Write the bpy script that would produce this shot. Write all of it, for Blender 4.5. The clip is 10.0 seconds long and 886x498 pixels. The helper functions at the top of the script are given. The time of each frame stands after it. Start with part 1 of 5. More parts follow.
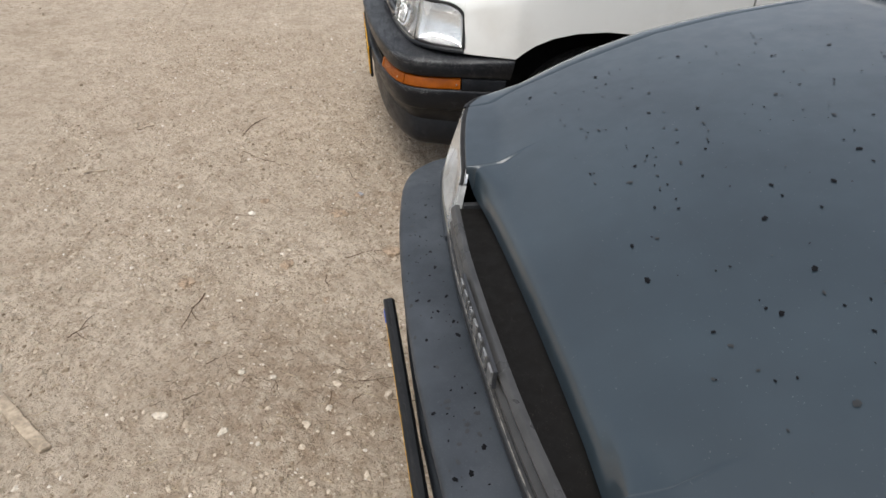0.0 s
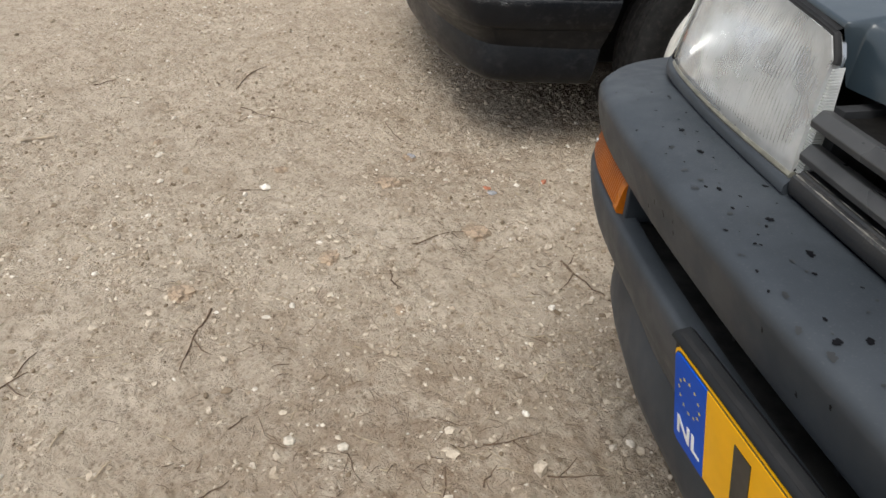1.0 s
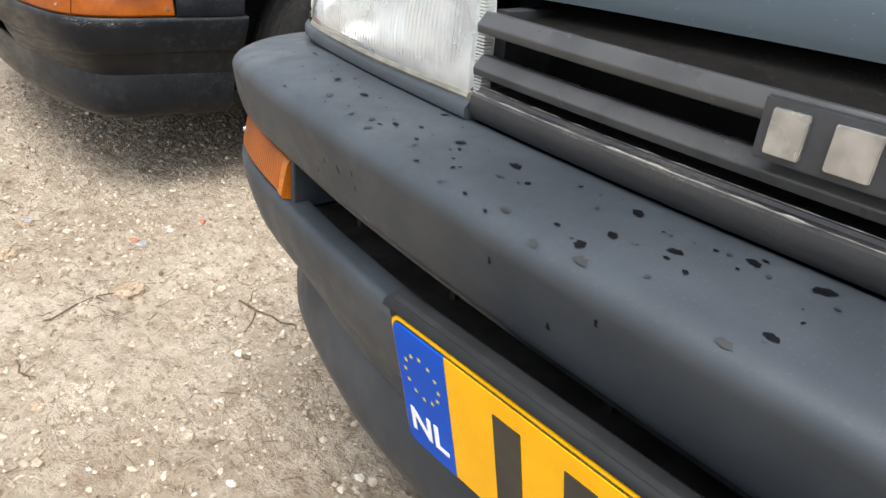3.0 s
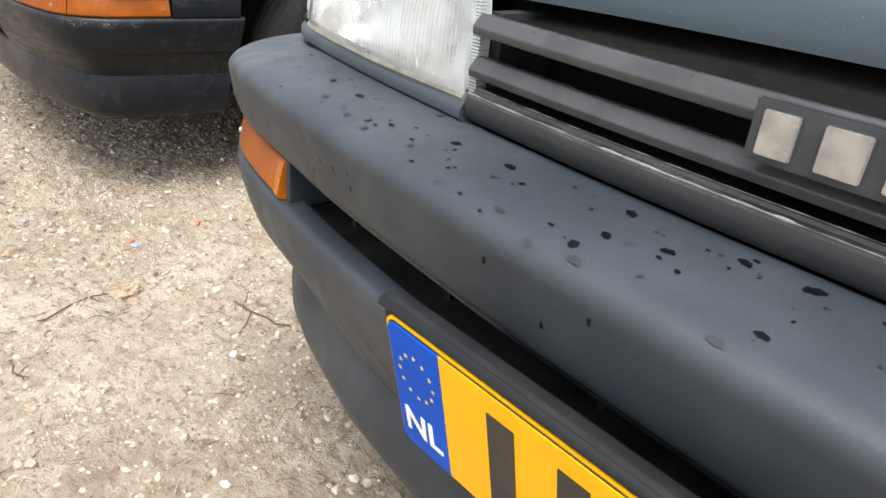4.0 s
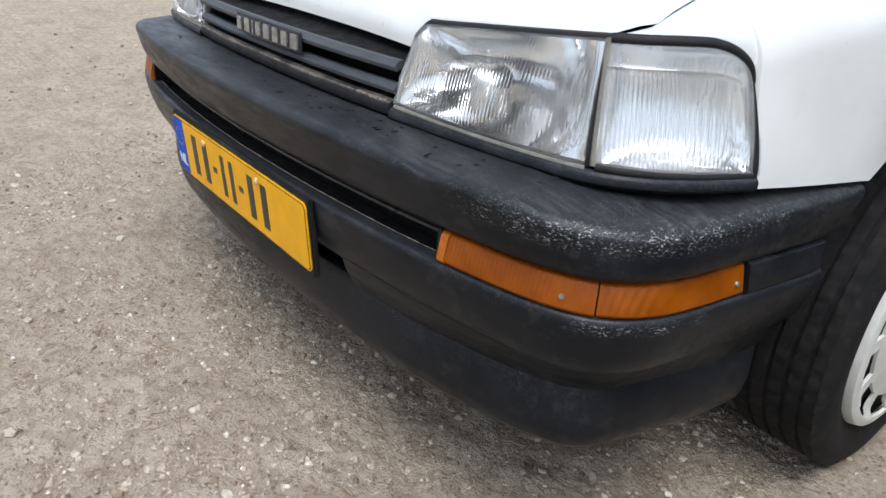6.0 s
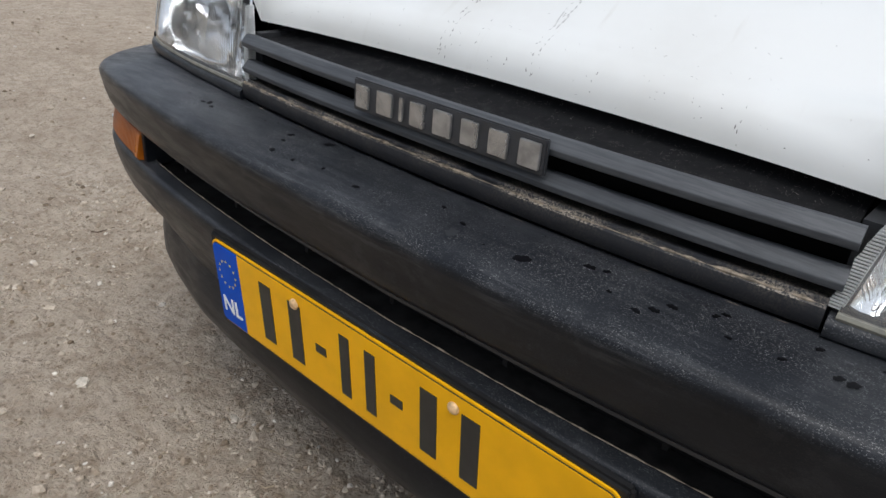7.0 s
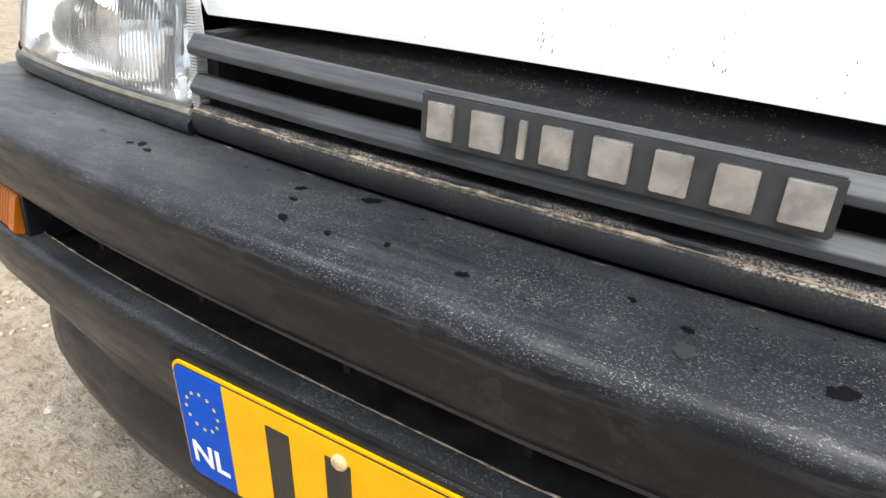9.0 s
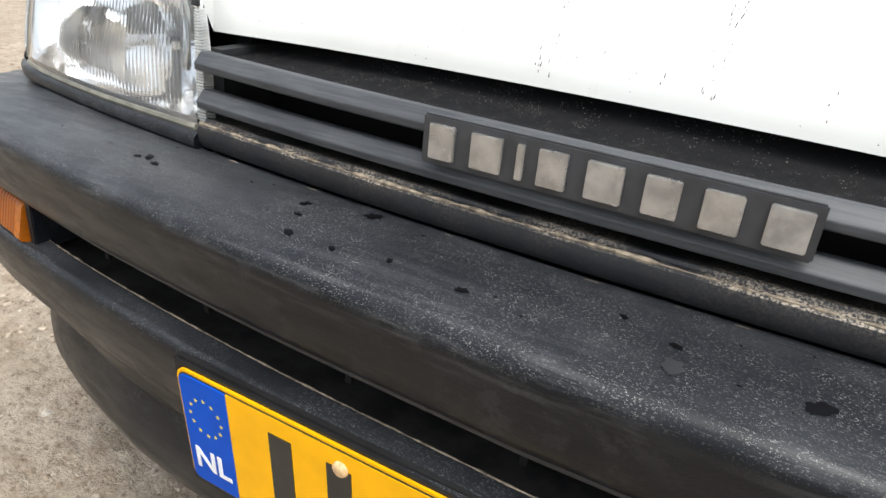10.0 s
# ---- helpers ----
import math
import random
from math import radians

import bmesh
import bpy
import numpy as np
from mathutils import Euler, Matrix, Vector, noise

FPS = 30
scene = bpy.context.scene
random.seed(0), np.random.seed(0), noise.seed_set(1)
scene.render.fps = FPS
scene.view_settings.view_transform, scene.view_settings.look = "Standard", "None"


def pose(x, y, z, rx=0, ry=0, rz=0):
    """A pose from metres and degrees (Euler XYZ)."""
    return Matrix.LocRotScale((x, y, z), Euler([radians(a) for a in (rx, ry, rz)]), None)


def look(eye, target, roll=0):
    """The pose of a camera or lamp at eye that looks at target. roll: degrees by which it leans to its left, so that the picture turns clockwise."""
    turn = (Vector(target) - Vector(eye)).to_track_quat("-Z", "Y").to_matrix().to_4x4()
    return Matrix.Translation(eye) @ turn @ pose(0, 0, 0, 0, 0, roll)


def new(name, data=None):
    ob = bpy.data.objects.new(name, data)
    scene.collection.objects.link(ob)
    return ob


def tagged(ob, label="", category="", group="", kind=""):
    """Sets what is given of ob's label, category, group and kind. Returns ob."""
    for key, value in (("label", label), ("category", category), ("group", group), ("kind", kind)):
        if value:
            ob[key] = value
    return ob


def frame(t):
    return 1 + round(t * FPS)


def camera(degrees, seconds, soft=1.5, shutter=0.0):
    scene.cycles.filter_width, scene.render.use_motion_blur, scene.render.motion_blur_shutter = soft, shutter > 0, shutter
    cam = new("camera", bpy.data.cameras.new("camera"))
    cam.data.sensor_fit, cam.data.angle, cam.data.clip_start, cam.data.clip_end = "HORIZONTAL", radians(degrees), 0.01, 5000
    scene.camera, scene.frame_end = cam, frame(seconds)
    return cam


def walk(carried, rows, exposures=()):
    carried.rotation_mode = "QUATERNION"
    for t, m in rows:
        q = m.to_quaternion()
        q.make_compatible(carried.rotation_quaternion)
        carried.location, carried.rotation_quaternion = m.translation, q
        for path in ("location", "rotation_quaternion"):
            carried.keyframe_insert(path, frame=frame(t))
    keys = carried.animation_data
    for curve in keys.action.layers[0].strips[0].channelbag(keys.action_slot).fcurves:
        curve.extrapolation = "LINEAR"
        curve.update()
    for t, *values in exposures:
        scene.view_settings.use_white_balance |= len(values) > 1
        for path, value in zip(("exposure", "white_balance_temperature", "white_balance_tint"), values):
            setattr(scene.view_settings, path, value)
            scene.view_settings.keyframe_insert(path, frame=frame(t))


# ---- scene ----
cam = camera(64.1, 10.0)
PATH = [
    (0, (3.013, -0.116, 1.257), (1.351, 0.162, 0.179), 3.7),
    (0.2, (2.884, -0.159, 1.227), (1.249, 0.155, 0.118), 3.6),
    (0.5, (2.649, -0.248, 1.116), (1.003, 0.062, 0.024), 2.0),
    (0.7, (2.533, -0.302, 0.998), (0.886, 0.061, -0.077), 1.5),
    (0.8, (2.473, -0.311, 0.955), (0.847, 0.036, -0.156), 0.0),
    (1, (2.384, -0.319, 0.853), (0.76, 0.035, -0.259), 2.8),
    (1.2, (2.328, -0.289, 0.792), (0.744, 0.252, -0.303), 7.7),
    (1.5, (2.277, -0.272, 0.755), (0.84, 0.574, -0.348), 9.9),
    (1.7, (2.258, -0.281, 0.75), (0.811, 0.661, -0.259), 5.3),
    (2, (2.266, -0.275, 0.736), (0.864, 0.81, -0.19), 4.6),
    (2.5, (2.289, -0.261, 0.721), (0.945, 0.901, -0.196), 5.2),
    (4, (2.298, -0.263, 0.72), (0.966, 0.922, -0.187), 5.8),
    (4.2, (2.282, -0.266, 0.725), (0.952, 0.912, -0.195), 6.5),
    (4.5, (2.191, -0.293, 0.732), (0.88, 0.887, -0.21), 7.5),
    (4.7, (2.096, -0.322, 0.769), (0.774, 0.831, -0.192), 4.9),
    (5, (1.905, -0.346, 0.789), (0.482, 0.773, -0.073), 3.9),
    (5.3, (1.62, -0.371, 0.772), (0.177, 0.74, -0.055), 3.5),
    (5.5, (1.476, -0.385, 0.771), (0.014, 0.71, -0.043), 4.0),
    (5.7, (1.314, -0.412, 0.776), (-0.129, 0.705, -0.044), 4.0),
    (6, (1.075, -0.429, 0.79), (-0.313, 0.729, -0.067), 4.2),
    (6.2, (0.939, -0.415, 0.79), (-0.396, 0.835, -0.02), 5.0),
    (7.3, (0.237, -0.349, 0.766), (-0.824, 1.069, -0.165), 4.3),
    (7.5, (0.172, -0.328, 0.74), (-0.813, 1.152, -0.176), 4.0),
    (8, (0.121, -0.281, 0.695), (-0.773, 1.262, -0.211), 4.8),
    (8.2, (0.111, -0.271, 0.705), (-0.752, 1.281, -0.214), 3.3),
    (8.5, (0.105, -0.266, 0.713), (-0.779, 1.285, -0.189), 2.9),
    (9, (0.099, -0.273, 0.71), (-0.768, 1.313, -0.145), 4.5),
    (9.5, (0.099, -0.283, 0.714), (-0.774, 1.305, -0.132), 4.8),
    (10, (0.1, -0.286, 0.724), (-0.75, 1.314, -0.123), 5.3),
]
EXPOSURES = [(0, 0.05, 6500, 10), (1, 0.1, 6500, 8), (2, 0.27, 6450, 8), (2.5, 0.66, 6400, 8), (3.8, 1.06, 6400, 8), (4.5, 1.06, 6350, 8), (5.2, 0.5, 6000, 10), (6.2, 0.12, 5900, 9), (7.3, -0.34, 6200, 10), (7.8, 0.05, 6300, 9), (8.5, 0.93, 6350, 8), (10, 0.65, 6400, 8)]
walk(cam, [(t, look(eye, target, roll)) for t, eye, target, roll in PATH], EXPOSURES)

# ---- world, sun, light ----
SUN_ELEV, SUN_TURN = 68.0, 130.0
world = bpy.data.worlds.new("overcast_sky")
scene.world = world
world.use_nodes = True
wn = world.node_tree
wn.nodes.clear()
sky = wn.nodes.new("ShaderNodeTexSky")
sky.sky_type = "NISHITA"
sky.sun_disc = False
sky.sun_elevation = radians(SUN_ELEV)
sky.sun_rotation = radians(SUN_TURN)
sky.dust_density = 4.0
soften = wn.nodes.new("ShaderNodeHueSaturation")
soften.inputs["Saturation"].default_value = 0.35
back = wn.nodes.new("ShaderNodeBackground")
back.inputs["Strength"].default_value = 0.19
wout = wn.nodes.new("ShaderNodeOutputWorld")
wn.links.new(sky.outputs[0], soften.inputs["Color"])
wn.links.new(soften.outputs[0], back.inputs["Color"])
wn.links.new(back.outputs[0], wout.inputs["Surface"])
sun_data = bpy.data.lights.new("sun", "SUN")
sun_data.energy, sun_data.angle, sun_data.color = 1.55, radians(40), (1.0, 0.96, 0.9)
sun = new("sun", sun_data)
sun.matrix_world = look((0, 0, 6), (0 - 6 * math.sin(radians(SUN_TURN)) / math.tan(radians(SUN_ELEV)), 0 - 6 * math.cos(radians(SUN_TURN)) / math.tan(radians(SUN_ELEV)), 0))


# ---- materials ----
class Nodes:
    """A small writer for one node material."""

    def __init__(self, name):
        self.m = bpy.data.materials.new(name)
        self.m.use_nodes = True
        self.t = self.m.node_tree
        self.p = self.t.nodes["Principled BSDF"]
        self.co = self.t.nodes.new("ShaderNodeTexCoord").outputs["Object"]

    def put(self, socket, value):
        if isinstance(value, bpy.types.NodeSocket):
            self.t.links.new(value, socket)
        elif value is not None:
            socket.default_value = value

    def setp(self, **kw):
        for k, v in kw.items():
            if isinstance(v, tuple) and len(v) == 3:
                v = (*v, 1)
            self.put(self.p.inputs[k.replace("_", " ")], v)
        return self

    def noise(self, scale, detail=4.0, rough=0.55, co=None, distort=0.0):
        n = self.t.nodes.new("ShaderNodeTexNoise")
        self.put(n.inputs["Vector"], co or self.co)
        n.inputs["Scale"].default_value, n.inputs["Detail"].default_value, n.inputs["Roughness"].default_value = scale, detail, rough
        n.inputs["Distortion"].default_value = distort
        return n.outputs["Fac"]

    def voronoi(self, scale, out="Distance", rand=1.0, co=None):
        n = self.t.nodes.new("ShaderNodeTexVoronoi")
        self.put(n.inputs["Vector"], co or self.co)
        n.inputs["Scale"].default_value, n.inputs["Randomness"].default_value = scale, rand
        return n.outputs[out]

    def stretch(self, x, y, z):
        n = self.t.nodes.new("ShaderNodeMapping")
        self.put(n.inputs["Vector"], self.co)
        n.inputs["Scale"].default_value = (x, y, z)
        return n.outputs[0]

    def ramp(self, fac, lo, hi, a=0.0, b=1.0):
        n = self.t.nodes.new("ShaderNodeMapRange")
        n.interpolation_type = "SMOOTHSTEP"
        self.put(n.inputs["Value"], fac)
        for k, v in zip(("From Min", "From Max", "To Min", "To Max"), (lo, hi, a, b)):
            n.inputs[k].default_value = v
        return n.outputs[0]

    def math(self, op, a, b=0.0):
        n = self.t.nodes.new("ShaderNodeMath")
        n.operation = op
        self.put(n.inputs[0], a)
        self.put(n.inputs[1], b)
        return n.outputs[0]

    def mix(self, fac, a, b):
        n = self.t.nodes.new("ShaderNodeMix")
        n.data_type = "RGBA"
        self.put(n.inputs[0], fac)
        self.put(n.inputs[6], (*a, 1) if isinstance(a, tuple) else a)
        self.put(n.inputs[7], (*b, 1) if isinstance(b, tuple) else b)
        return n.outputs[2]

    def bump(self, height, strength, distance=0.002, normal=None):
        n = self.t.nodes.new("ShaderNodeBump")
        n.inputs["Strength"].default_value, n.inputs["Distance"].default_value = strength, distance
        self.put(n.inputs["Height"], height)
        self.put(n.inputs["Normal"], normal)
        return n.outputs[0]

    def up(self):
        g = self.t.nodes.new("ShaderNodeNewGeometry")
        s = self.t.nodes.new("ShaderNodeSeparateXYZ")
        self.put(s.inputs[0], g.outputs["Normal"])
        return s.outputs["Z"]

    def near(self, centre, radius, soft):
        d = self.t.nodes.new("ShaderNodeVectorMath")
        d.operation = "DISTANCE"
        self.put(d.inputs[0], self.co)
        d.inputs[1].default_value = centre
        return self.ramp(d.outputs["Value"], radius - soft, radius + soft, 1.0, 0.0)

    def island(self):
        return self.t.nodes.new("ShaderNodeNewGeometry").outputs["Random Per Island"]


def m_plain(name, base, rough, metal=0.0, vary=0.25, scale=40.0, bump=0.15, spec=0.5):
    n = Nodes(name)
    f = n.noise(scale)
    dark = tuple(c * (1 - vary) for c in base)
    light = tuple(min(1, c * (1 + vary)) for c in base)
    n.setp(Base_Color=n.mix(n.ramp(f, 0.3, 0.7), dark, light), Roughness=n.ramp(n.noise(scale * 0.3), 0.3, 0.7, rough - 0.07, min(1, rough + 0.07)), Metallic=metal, Specular_IOR_Level=spec)
    if bump:
        n.setp(Normal=n.bump(n.noise(scale * 8), bump, 0.001))
    return n.m


def m_paint_white():
    n = Nodes("aged_white_paint")
    grime = n.ramp(n.noise(5.0, 5), 0.45, 0.8)
    streak = n.ramp(n.noise(60.0, 3, co=n.stretch(1, 0.2, 0.12)), 0.62, 0.8)
    col = n.mix(grime, (0.70, 0.71, 0.69), (0.62, 0.62, 0.59))
    col = n.mix(n.math("MULTIPLY", streak, 0.25), col, (0.45, 0.42, 0.36))
    chips = n.ramp(n.noise(190.0, 2), 0.77, 0.80)
    col = n.mix(n.math("MULTIPLY", chips, 0.8), col, (0.22, 0.19, 0.15))
    n.setp(Base_Color=col, Roughness=n.ramp(n.noise(20.0), 0.3, 0.7, 0.28, 0.4), Coat_Weight=0.6, Coat_Roughness=0.12)
    n.setp(Normal=n.bump(n.noise(7.0, 1), 0.05, 0.004))
    return n.m


def m_paint_dark():
    n = Nodes("faded_dark_blue_paint")
    haze = n.ramp(n.noise(3.0, 4), 0.3, 0.75)
    col = n.mix(haze, (0.018, 0.029, 0.0385), (0.029, 0.0445, 0.057))
    speck = n.ramp(n.noise(260.0, 2), 0.70, 0.76)
    col = n.mix(n.math("MULTIPLY", speck, 0.35), col, (0.16, 0.16, 0.16))
    n.setp(Base_Color=col, Roughness=n.ramp(n.noise(14.0), 0.3, 0.7, 0.36, 0.46), Specular_IOR_Level=0.25, Coat_Weight=0.9, Coat_Roughness=0.13)
    n.setp(Normal=n.bump(n.noise(300.0, 2), 0.04, 0.0006))
    return n.m


def m_bumper_clean():
    n = Nodes("matte_black_bumper_plastic")
    f = n.noise(9.0, 5)
    col = n.mix(n.ramp(f, 0.3, 0.75), (0.026, 0.0318, 0.039), (0.043, 0.0505, 0.060))
    dust = n.math("MULTIPLY", n.ramp(n.noise(420.0, 2), 0.58, 0.72), n.ramp(n.up(), 0.1, 0.8, 0.01, 0.08))
    col = n.mix(dust, col, (0.19, 0.185, 0.175))
    n.setp(Base_Color=col, Roughness=n.ramp(n.noise(25.0), 0.3, 0.7, 0.44, 0.58), Specular_IOR_Level=0.36)
    n.setp(Normal=n.bump(n.noise(900.0, 2), 0.12, 0.0006))
    return n.m


def m_bumper_worn():
    n = Nodes("worn_black_bumper_plastic")
    at = n.t.nodes.new("ShaderNodeSeparateXYZ")
    n.put(at.inputs[0], n.co)
    x, z = at.outputs["X"], at.outputs["Z"]
    col = n.mix(n.ramp(n.noise(11.0, 6), 0.3, 0.75), (0.0046, 0.0057, 0.0080), (0.0088, 0.0105, 0.0138))
    # blotches where water has dried
    blot = n.ramp(n.noise(46.0, 6, 0.7), 0.52, 0.60)
    col = n.mix(n.math("MULTIPLY", blot, n.ramp(n.noise(7.0, 3), 0.40, 0.62, 0.0, 0.24)), col, (0.055, 0.057, 0.062))
    # thin grey film on upward faces, painting in sky sheen towards the far end
    sheen_film = n.math("MULTIPLY", n.ramp(n.up(), 0.35, 0.9), n.ramp(x, -0.46, -0.05, 0.80, 0.22))
    sheen_film = n.math("MULTIPLY", sheen_film, n.ramp(n.noise(13.0, 6, 0.65, co=n.stretch(0.35, 1, 1)), 0.34, 0.64, 0.25, 1.0))
    col = n.mix(sheen_film, col, (0.062, 0.066, 0.072))
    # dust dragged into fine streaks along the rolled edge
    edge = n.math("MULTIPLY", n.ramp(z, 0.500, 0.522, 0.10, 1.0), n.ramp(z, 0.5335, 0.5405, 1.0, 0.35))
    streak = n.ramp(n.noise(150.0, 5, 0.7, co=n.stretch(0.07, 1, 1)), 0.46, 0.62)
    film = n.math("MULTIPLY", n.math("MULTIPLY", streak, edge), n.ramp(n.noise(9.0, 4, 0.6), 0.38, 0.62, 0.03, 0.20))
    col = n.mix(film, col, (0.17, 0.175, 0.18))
    # pin-head specks of dry dust, thicker in patches
    patch = n.ramp(n.noise(15.0, 4, 0.6), 0.34, 0.62, 0.22, 1.0)
    dots = n.ramp(n.voronoi(760.0), 0.10, 0.26, 1.0, 0.0)
    some = n.ramp(n.noise(120.0, 4, 0.7), 0.46, 0.60)
    fine = n.ramp(n.noise(1100.0, 3, 0.65, co=n.stretch(0.55, 1, 1)), 0.56, 0.66, 0.0, 0.55)
    speck = n.math("MAXIMUM", n.math("MULTIPLY", dots, some), fine)
    speck = n.math("MULTIPLY", n.math("MULTIPLY", speck, patch), n.ramp(n.up(), -0.2, 0.6, 0.10, 0.92))
    col = n.mix(speck, col, (0.27, 0.27, 0.265))
    # scuffed corners
    band = n.math("MULTIPLY", n.ramp(z, 0.492, 0.508), n.ramp(z, 0.514, 0.530, 1.0, 0.0))
    band = n.math("MULTIPLY", band, n.math("MULTIPLY", n.ramp(x, 0.50, 0.63), n.ramp(x, 0.735, 0.76, 1.0, 0.25)))
    low = n.math("MULTIPLY", n.math("MULTIPLY", n.ramp(z, 0.402, 0.409), n.ramp(z, 0.415, 0.420, 1.0, 0.0)), n.math("MULTIPLY", n.ramp(x, 0.66, 0.70), n.ramp(x, 0.735, 0.75, 1.0, 0.0)))
    far = n.math("MULTIPLY", n.math("MULTIPLY", n.ramp(z, 0.49, 0.515), n.ramp(z, 0.53, 0.54, 1.0, 0.0)), n.ramp(x, -0.62, -0.42, 0.5, 0.0))
    where = n.math("MULTIPLY", n.math("MAXIMUM", n.math("MAXIMUM", band, low), far), n.ramp(n.noise(34.0, 4, 0.7), 0.36, 0.62, 0.2, 1.0))
    grain = n.ramp(n.noise(380.0, 4, 0.7, co=n.stretch(0.6, 0.6, 1.3)), 0.52, 0.70)
    col = n.mix(n.math("MULTIPLY", where, grain), col, (0.52, 0.52, 0.52))
    n.setp(Base_Color=col, Roughness=n.ramp(n.noise(60.0, 5, 0.65, co=n.stretch(0.2, 1, 1)), 0.3, 0.7, 0.28, 0.46), Specular_IOR_Level=0.22)
    n.setp(Normal=n.bump(n.noise(650.0, 3), 0.14, 0.0009))
    return n.m


def m_dusty(name, base, dust_col, amount, rough=0.5, spec=0.5):
    n = Nodes(name)
    patch = n.ramp(n.noise(22.0, 5, 0.65), 0.35, 0.65)
    speck = n.ramp(n.noise(600.0, 3, 0.7), 0.42, 0.62)
    d = n.math("MULTIPLY", n.math("MULTIPLY", patch, speck), n.ramp(n.up(), 0.0, 0.75, 0.05, amount))
    n.setp(Base_Color=n.mix(d, base, dust_col), Roughness=n.ramp(n.noise(40.0), 0.3, 0.7, rough - 0.1, rough + 0.15), Specular_IOR_Level=spec)
    n.setp(Normal=n.bump(n.noise(500.0, 2), 0.2, 0.0006))
    return n.m


def m_header(name, base, amount):
    """Black plastic in the shade of the bonnet, with pin-head specks of dust."""
    n = Nodes(name)
    dots = n.math("MULTIPLY", n.ramp(n.voronoi(560.0), 0.12, 0.24, 1.0, 0.0), n.ramp(n.noise(75.0, 4, 0.7), 0.47, 0.60))
    n.setp(Base_Color=n.mix(n.math("MULTIPLY", dots, amount), base, (0.30, 0.28, 0.25)), Roughness=n.ramp(n.noise(40.0), 0.3, 0.7, 0.5, 0.75), Specular_IOR_Level=0.12)
    n.setp(Normal=n.bump(n.noise(400.0, 2), 0.15, 0.0006))
    return n.m


def m_slat(name, low, high):
    """Sun-bleached plastic, scuffed along its length."""
    n = Nodes(name)
    streak = n.noise(1.0, 5, 0.7, n.stretch(9.0, 500.0, 500.0))
    patch = n.noise(16.0, 4)
    f = n.math("ADD", n.math("MULTIPLY", n.ramp(streak, 0.3, 0.7), 0.65), n.math("MULTIPLY", n.ramp(patch, 0.3, 0.7), 0.35))
    n.setp(Base_Color=n.mix(f, low, high), Roughness=n.ramp(patch, 0.3, 0.7, 0.38, 0.55), Specular_IOR_Level=0.4)
    n.setp(Normal=n.bump(streak, 0.15, 0.0006))
    return n.m


def m_lens(name, haze_lo, tint):
    n = Nodes(name)
    haze = n.ramp(n.noise(18.0, 4), 0.3, 0.75, haze_lo, haze_lo - 0.14)
    n.setp(Base_Color=tint, Roughness=n.ramp(n.noise(30.0), 0.3, 0.7, 0.01, 0.04), IOR=1.45, Transmission_Weight=haze, Coat_Weight=0.4, Coat_Roughness=0.04)
    n.setp(Normal=n.bump(n.noise(120.0, 3), 0.12, 0.001))
    return n.m


def m_indicator():
    n = Nodes("amber_indicator_plastic")
    w = n.t.nodes.new("ShaderNodeTexWave")
    n.put(w.inputs["Vector"], n.stretch(1, 1, 0))
    w.inputs["Scale"].default_value = 55.0
    f = n.noise(14.0, 4)
    n.setp(Base_Color=n.mix(n.ramp(f, 0.3, 0.7), (0.175, 0.040, 0.0005), (0.285, 0.070, 0.001)), Roughness=0.34, Specular_IOR_Level=0.15, Coat_Weight=0.06, Coat_Roughness=0.05)
    n.setp(Normal=n.bump(w.outputs["Fac"], 0.4, 0.001))
    return n.m


def m_tyre():
    n = Nodes("grey_black_tyre_rubber")
    f = n.noise(25.0, 5)
    dust = n.ramp(n.noise(70.0, 4), 0.45, 0.75)
    col = n.mix(n.ramp(f, 0.3, 0.7), (0.006, 0.006, 0.006), (0.014, 0.0135, 0.0135))
    col = n.mix(n.math("MULTIPLY", dust, 0.16), col, (0.09, 0.08, 0.07))
    n.setp(Base_Color=col, Roughness=0.8, Specular_IOR_Level=0.25, Normal=n.bump(n.noise(300.0), 0.2, 0.001))
    return n.m


